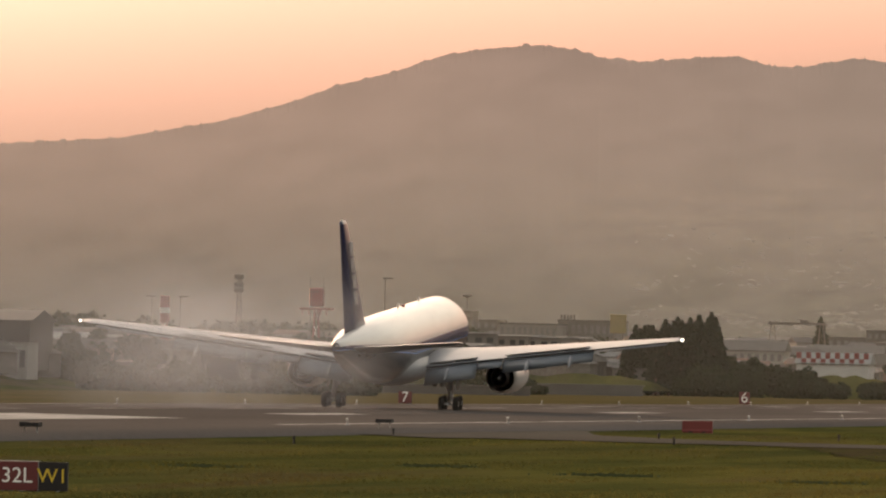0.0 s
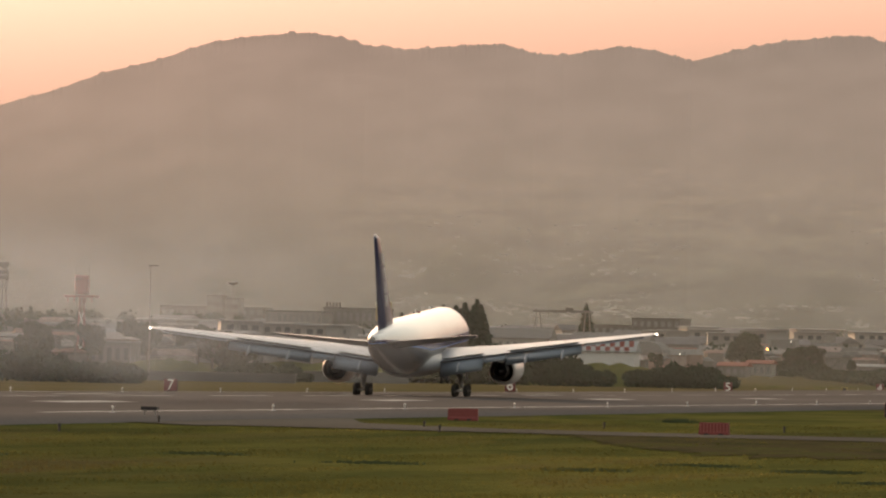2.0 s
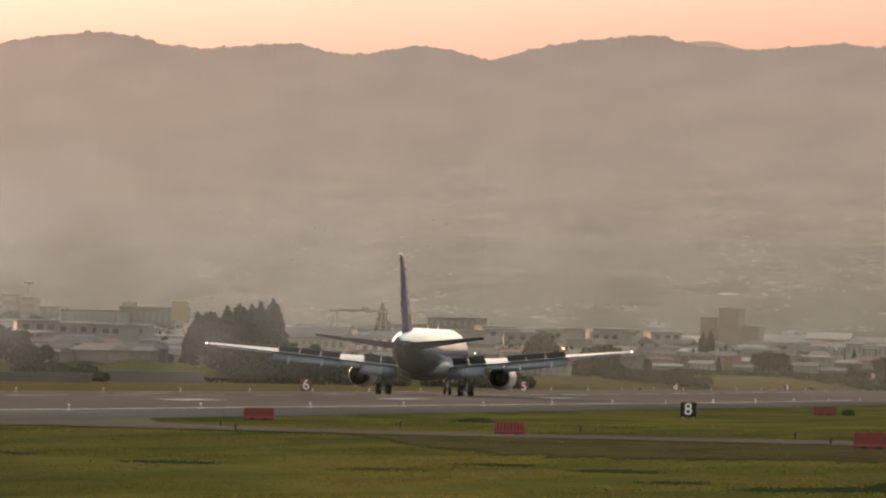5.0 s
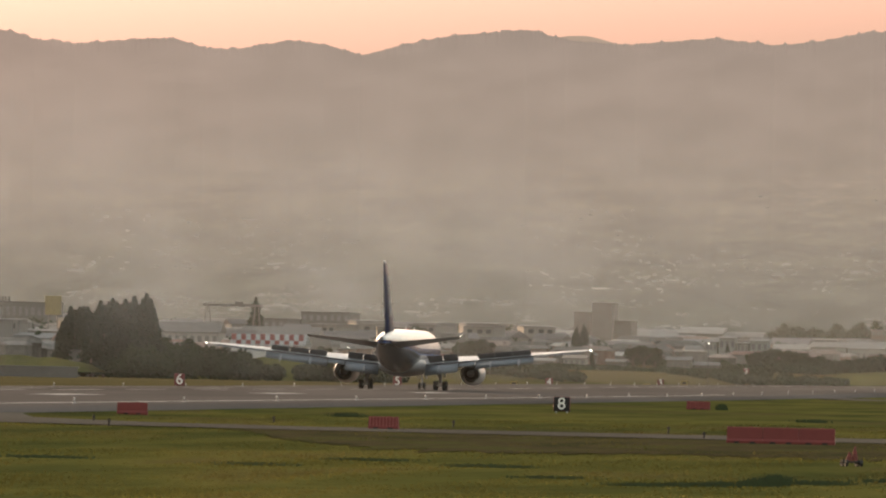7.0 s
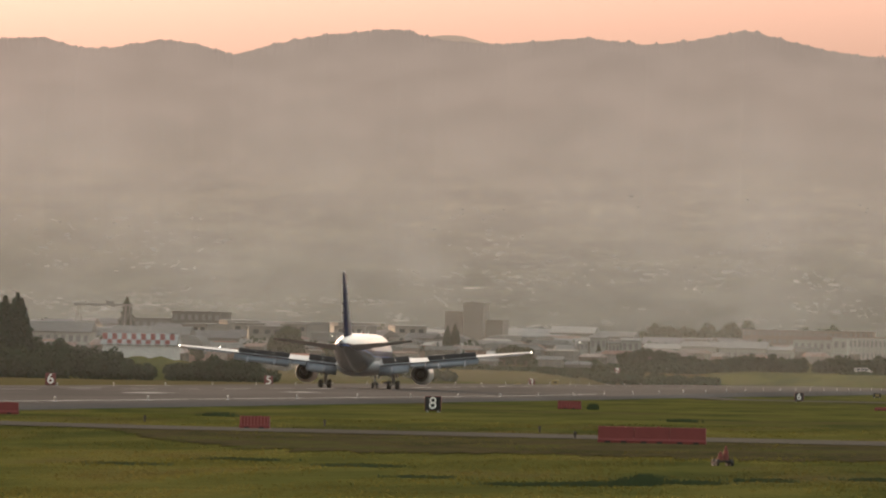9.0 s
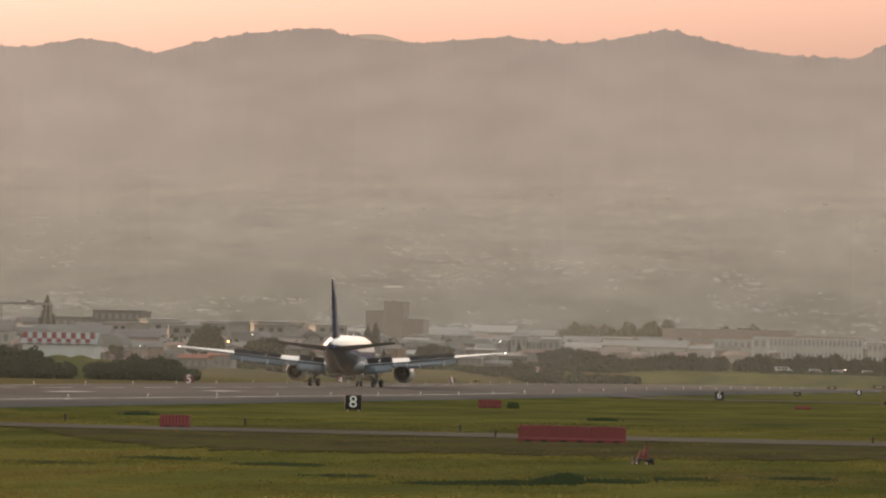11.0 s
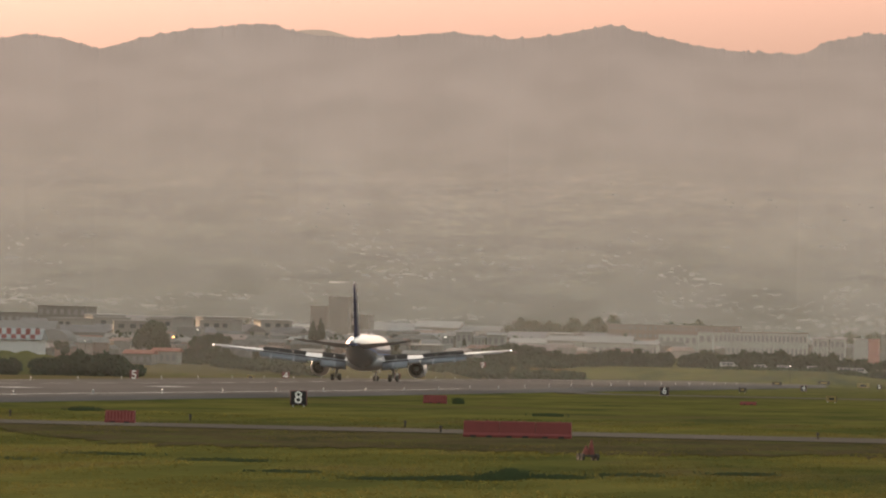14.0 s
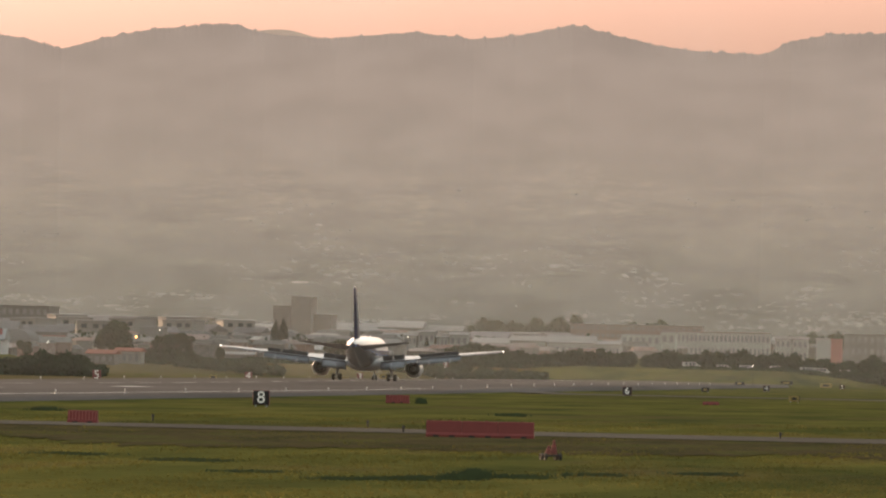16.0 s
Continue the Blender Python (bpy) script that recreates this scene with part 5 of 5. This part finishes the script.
def thicket(mr0, mr1, y0, el, label, n, depth=14, size=0.9, name="hedge"):
    """A long mass of bushes that nobody could count."""
    r = random.Random(int(mr0 * 10))
    bm = bmesh.new()
    x0, x1 = at(mr0, y0), at(mr1, y0)
    zb = ground_z((x0 + x1) / 2, y0) - 0.3
    h = tz(0, y0, el) - zb
    count = max(8, int((x1 - x0) / 3.2))
    for i in range(count):
        u = (i + r.uniform(0.2, 0.8)) / count
        hh = h * r.uniform(0.62, 1.0) * (0.6 + 0.4 * min(1, 6 * u, 6 * (1 - u)))
        cx, cy, rx = x0 + (x1 - x0) * u, y0 + r.uniform(0, depth), r.uniform(2.4, 3.6)
        gz = ground_z(cx, cy) - 0.3
        hh = max(1.2, zb + hh - gz)
        leaf_cloud(bm, (cx, cy, gz + hh * 0.48), (rx, 3.0, hh * 0.52), n, size, r)
        core = bmesh.ops.create_icosphere(bm, subdivisions=2, radius=1.0)["verts"]
        for v in core:
            k = 0.80 + 0.16 * noise.noise(v.co * 2.2 + Vector((cx, 0, cy)))
            v.co = Vector((cx + v.co.x * rx * k, cy + v.co.y * 2.6 * k, gz + hh * 0.47 + v.co.z * hh * 0.50 * k))
    return tagged(part(name, bm, LEAF), label, kind="stuff")


thicket(-135.5, -118.2, 2040, 2.5, "dark dense hedge of bushes behind the runway", 620, 10, 0.7)
thicket(-140.6, -131.0, 2095, 4.2, "dark undergrowth among the conifers", 420, 12, 1.1)
thicket(-115.4, -105.2, 2090, 1.25, "dark clipped hedge row", 560, 10, 0.7)
thicket(-209, -196, 1470, 3.6, "dark bushes beside the sheds", 420, 12, 0.8)
thicket(-198, -168, 1432, 1.4, "row of dark bushes along the airfield fence", 420, 12, 0.75)
thicket(-160, -150, 1850, 0.5, "low dark bushes along the perimeter", 380, 12, 0.75)
thicket(-100.9, -94.6, 2440, 1.6, "dark rounded bushes before the town", 420, 12, 0.85)
thicket(-94.6, -87, 2500, 0.6, "low dark bushes before the town", 360, 12, 0.8)
thicket(-89, -66, 2600, 0.75, "dark bushes along the far verge", 340, 12, 0.85)
thicket(-67, -57, 2820, 2.2, "dark bushes before the pale sheds", 330, 16, 1.0)
thicket(-59, -26.0, 2860, 2.75, "long dark row of trees before the white buildings", 330, 16, 0.9, "tree_row")
thicket(-44, -8, 2790, 0.95, "low dark scrub before the parked vehicles", 220, 10, 0.7)
thicket(-27, -8, 2860, 2.5, "dark bushes at the far end", 300, 16, 0.9)
thicket(-118, -104, 2200, 0.9, "dark bushes on the grass bank", 300, 14, 0.8)
thicket(-105, -86, 2360, 0.7, "dark scrub on the grass bank", 300, 20, 0.8)
thicket(-86, -58, 2520, 0.55, "dark scrub along the top of the bank", 260, 24, 0.9)
thicket(-84, -60, 2760, 1.5, "dark garden hedges before the pale sheds", 260, 40, 1.0)
thicket(-66.8, -51.6, 3460, 6.2, "dark wooded knoll behind the sheds", 520, 40, 1.5, "wood")
thicket(-49.6, -47.3, 3450, 5.6, "dark round tree crown behind the apartments", 300, 12, 1.5, "wood")
thicket(-47.2, -43.2, 3450, 5.85, "dark round tree crowns behind the apartments", 300, 12, 1.5, "wood")
thicket(-33, -12, 3440, 5.0, "dark trees behind the grey row", 300, 30, 1.6, "wood")
thicket(-103, -90, 3050, 5.0, "hazy trees among the town roofs", 260, 30, 1.4, "wood")
thicket(-166, -156, 2800, 5.6, "hazy tree tops among the roofs", 120, 30, 1.3, "wood")
thicket(-215, -172, 1950, 5.0, "hazy tree tops behind the sheds", 170, 30, 1.2, "wood")


def town_greenery():
    """Garden trees and shrubs between the roofs, too many to count."""
    r = random.Random(31)
    bm = bmesh.new()
    for _ in range(950):
        mr = r.uniform(-215, -10)
        y = min(town_y(mr) + 120 + 850 * r.random(), 3500)
        x = at(mr, y)
        h = r.uniform(2.5, 7.0)
        leaf_cloud(bm, (x, y, ground_z(x, y) + h * 0.5), (r.uniform(1.6, 4.5), 2.5, h * 0.5), 90, 0.9, r)
    tagged(part("town_greenery", bm, LEAF), "dark garden trees and shrubs between the roofs", kind="stuff")


town_greenery()


def grassy_mound(mr0, mr1, y, el, label):
    x0, x1 = at(mr0, y), at(mr1, y)
    zb = ground_z((x0 + x1) / 2, y)
    h = tz(0, y, el) - zb
    w = (x1 - x0)
    n = 24
    vs = [(x0 + w * i / n, y + 40 * (j / 8 - 0.5), zb - 0.3 + (h + 0.3) * (max(0, math.sin(math.pi * i / n)) ** 0.35) * (0.85 + 0.15 * noise.noise((i * 0.5, y, 1))) * math.sin(math.pi * j / 8)) for j in range(9) for i in range(n + 1)]
    tagged(sheet("mound", vs, [(j * (n + 1) + i, j * (n + 1) + i + 1, (j + 1) * (n + 1) + i + 1, (j + 1) * (n + 1) + i) for j in range(8) for i in range(n)], GRASS, smooth=True), label, kind="structure")


grassy_mound(-125.5, -110.5, 2150, 1.35, "green grassy mound beside the hedge")
grassy_mound(-169.5, -158.8, 1790, 0.8, "dry grassy mound behind the perimeter wall")
grassy_mound(-158.5, -136.5, 2040, 0.85, "grassy bank before the depot")


# ---- parked vehicles at the far end ----
DULLWHITE = surface("dusty_white_paint", (0.26, 0.26, 0.25), 0.6, vary=0.12)


def van(x, y, paint, label, l=4.6, h=1.9):
    v = tagged(empty("van", pose(x, y, ground_z(x, y) + 0.02)), label, "vehicle", "parked vehicles")
    part("body", loft([[(px * l / 2, sy, z) for px, z in ((-1, 0.35), (-1, h), (0.45, h), (0.72, h * 0.62), (1, h * 0.52), (1, 0.35))] for sy in (-0.85, 0.85)]), paint, v)
    for k in (-0.62, 0.62):
        for sy in (-0.86, 0.86):
            part("wheel", lathe_y([(-0.1, 0.1), (-0.1, 0.33), (0.1, 0.33), (0.1, 0.1)], 14, (k * l / 2, sy, 0.33)), RUBBER, v)
    for k in (-0.55, -0.1, 0.3):
        part("window", box((k * l / 2, -0.855, h * 0.75), (l * 0.17, 0.04, h * 0.26)), WINDOW, v)


for mr, y, big in ((-42.0, 2810, 1), (-38.6, 2815, 0), (-36.2, 2800, 0), (-33.0, 2820, 0), (-29.6, 2810, 1), (-28.2, 2815, 1), (-25.4, 2812, 1), (-23.0, 2815, 0)):
    van(at(mr, y), y, DULLWHITE, "white parked van beside the far bushes" if big else "white parked car beside the far bushes", 5.4 if big else 4.2, 2.1 if big else 1.5)


# ---- tyre smoke: soft rounded puffs that drift with the wind and spread ----
SMOKE = smoke_material()


def build_smoke():
    r = random.Random(9)
    cloud = tagged(empty("smoke_cloud", pose(-127, 672, 0)), "pale tyre smoke drifting off the touchdown point", "smoke")
    bm = bmesh.new()
    bmesh.ops.create_icosphere(bm, subdivisions=4, radius=1.0)
    bmesh.ops.delete(bm, geom=[v for v in bm.verts if v.co.y > 0.05], context="VERTS")
    me = bpy.data.meshes.new("puff")
    bm.to_mesh(me)
    bm.free()
    me.shade_smooth()
    me.materials.append(SMOKE)
    made = []
    for i in range(76):
        dense = i >= 58
        p = new("puff", me)
        p.parent = cloud
        up = r.random()
        x0, y0 = r.gauss(7.5, 4.0) if dense else r.gauss(1.0, 5.6), r.uniform(-22, 22)
        z0 = 1.2 + 8.0 * up * r.uniform(0.45, 1.0)
        s = r.uniform(2.2, 3.8) if dense else r.uniform(4.0, 6.6) * (0.8 + 0.7 * up)
        p.scale = (s * 1.35, s, s * 0.95)
        away = r.gauss(0, 0.55)
        vx, vz = r.uniform(2.6, 5.4), 0.2 + 1.7 * up * r.uniform(0.6, 1.2)
        grow, rise = r.uniform(0.15, 0.42), r.uniform(0.08, 0.20)

        def place(t, x0=x0, y0=y0, z0=z0, vx=vx, vz=vz, grow=grow, rise=rise, away=away):
            return (x0 * (1 + grow * t) + vx * t + away * t * t, y0 * (1 + 0.3 * t) + 0.8 * t, z0 + vz * t / (1 + 0.05 * t) + rise * t * t / (1 + 0.25 * t))
        p.location = place(0)
        made.append((p, place))
    return made


puffs = build_smoke()


# ---- grass blades and weeds of the near field ----
def grass_field():
    g = np.random.default_rng(4)
    n = 80000
    y = 235 + 420 * g.random(n) ** 1.15
    x = np.tan(g.uniform(-0.222, 0.005, n)) * y
    keep = []
    for i in range(n):
        xi, yi = float(x[i]), float(y[i])
        if xi < -84 or road_edge(xi, 0) - 1.0 < yi < road_edge(xi, 1) + 1.0:
            continue
        d = noise.noise((xi * 0.22, yi * 0.035, 2)) + 0.35 * noise.noise((xi * 0.8, yi * 0.2, 5))
        if d > -0.35:
            keep.append((xi, yi, bumpy(xi, yi), 0.03 + 0.07 * max(0.0, d + 0.2)))
    k = np.array(keep)
    m = len(k)
    h = k[:, 3] * g.uniform(0.5, 1.5, m)
    w = g.uniform(0.03, 0.10, m)
    lean = g.normal(0, 0.35, (m, 2)) * h[:, None]
    a = g.uniform(-0.4, 0.4, m)
    dx, dy = np.cos(a) * w, np.sin(a) * w
    v = np.empty((m, 3, 3))
    v[:, 0] = np.c_[k[:, 0] - dx, k[:, 1] - dy, k[:, 2] - 0.02]
    v[:, 1] = np.c_[k[:, 0] + dx, k[:, 1] + dy, k[:, 2] - 0.02]
    v[:, 2] = np.c_[k[:, 0] + lean[:, 0], k[:, 1] + lean[:, 1], k[:, 2] + h]
    me = bpy.data.meshes.new("grass_blades")
    me.from_pydata(v.reshape(-1, 3).tolist(), [], np.arange(3 * m).reshape(-1, 3).tolist())
    me.materials.append(TALLGRASS)
    tagged(new("grass_blades", me), "uneven grass blades and seed heads of the airfield", kind="stuff")


grass_field()


WEEDS = surface("weed_leaves", (0.034, 0.048, 0.016), 0.95, vary=0.4, scale=2.0)


def weed(x, y, w, h, seed):
    r = random.Random(seed)
    bm = bmesh.new()
    for i in range(260):
        px, py = r.gauss(0, w / 3), r.gauss(0, 1.2)
        hh = h * r.uniform(0.4, 1.0)
        lx = r.gauss(0, 0.25) * hh
        a, b, c = bm.verts.new((px - 0.03, py, 0)), bm.verts.new((px + 0.05, py, 0)), bm.verts.new((px + lx, py, hh))
        bm.faces.new((a, b, c))
    ob = part("weed_clump", bm, WEEDS)
    ob.matrix_basis = on_field(x, y)
    tagged(ob, "dark clump of weeds in the grass", kind="stuff")


for i, (mr, y, w, h) in enumerate(((-66.5, 292, 0.9, 0.30), (-64.8, 296, 0.6, 0.38), (-70.5, 289, 1.2, 0.20), (-74.5, 288, 1.0, 0.14), (-79, 287, 1.3, 0.10), (-60, 300, 1.4, 0.16), (-52, 310, 1.6, 0.14), (-95, 330, 2.0, 0.14), (-108, 345, 2.2, 0.13), (-120, 320, 2.2, 0.12), (-88, 300, 1.8, 0.10), (-40, 320, 1.8, 0.14), (-142, 330, 2.4, 0.12), (-160, 350, 2.4, 0.12), (-185, 330, 2.4, 0.12), (-110, 640, 1.5, 0.35), (-61, 700, 1.6, 0.3), (-70.5, 912, 0.6, 0.7))):
    weed(at(mr, y), y, w, h, 40 + i)


# ---- motion ----
def motions():
    # seconds, distance along the runway, nose-up degrees, bank degrees, lift of the body on its struts
    track = [(0, 732.5, 3.6, 0.7, 0.32), (0.5, 768.8, 3.6, -0.45, 0.30), (1, 805.8, 3.3, 0.6, 0.26), (1.5, 842.6, 3.0, 0.95, 0.20), (2, 877.4, 2.5, -0.4, 0.16), (2.5, 910.4, 2.0, 0.2, 0.10),
             (3, 940.4, 1.4, 0.6, 0.05), (3.5, 968.3, 1.2, 0.4, 0.02), (4, 995.0, 0.9, 0.05, 0), (4.5, 1024.5, 0.4, 0, 0), (5, 1053.5, 0.1, 0, 0), (5.5, 1082.5, 0, 0, 0), (6, 1111.2, 0, 0, 0),
             (6.5, 1139.4, 0, 0, 0), (7, 1166.7, 0, 0, 0), (7.5, 1193.6, 0, 0, 0), (8, 1221.2, 0, 0, 0), (8.5, 1249.6, 0, 0, 0), (9, 1277.2, 0, 0, 0), (9.5, 1303.2, 0, 0, 0), (10, 1328.8, 0, 0, 0),
             (10.5, 1354.0, 0, 0, 0), (11, 1378.9, 0, 0, 0), (11.5, 1403.6, 0, 0, 0), (12, 1428.0, 0, 0, 0), (12.5, 1450.5, 0, 0, 0), (13, 1472.8, 0, 0, 0), (13.5, 1493.2, 0, 0, 0),
             (14, 1513.6, 0, 0, 0), (14.5, 1532.8, 0, 0, 0), (15, 1552.6, 0, 0, 0), (15.5, 1571.6, 0, 0, 0), (16, 1590.5, 0, 0, 0)]
    walk(airliner, [(t, pose(-122, y, runway_z(y) + 0.10 + lift, up, bank, 0)) for t, y, up, bank, lift in track])
    for g in main_gears:
        walk(g, [(t, pose(0, 0, -lift)) for t, y, up, bank, lift in track])
    # the wings lose their lift when the spoilers come up
    for w, s in wings:
        root = pose(s * 2.5, 0, 3.3)
        walk(w, [(t, root @ pose(0, 0, 0, 0, -s * bend, 0) @ root.inverted()) for t, bend in ((0, 2.4), (1.5, 2.3), (3.0, 2.3), (3.3, 1.7), (3.6, 0.9), (4.0, 0.05), (5, 0), (10, 0.1), (16, 0.2))])
    for p, s, x, y, z, sl in spoilers:
        walk(p, [(t, pose(x, y, z, -ang, -s * 5.4, -s * sl)) for t, ang in ((0, 0), (2.9, 0), (3.15, 14), (3.4, 36), (3.6, 45), (16, 45))])
    for p, place in puffs:
        walk(p, [(t, pose(*place(t), 0, turn, 0)) for t, turn in ((0, 0), (1, 6), (2, 11), (3.5, 18), (5, 24), (7, 32), (9, 38), (12, 46), (16, 55))])


motions()
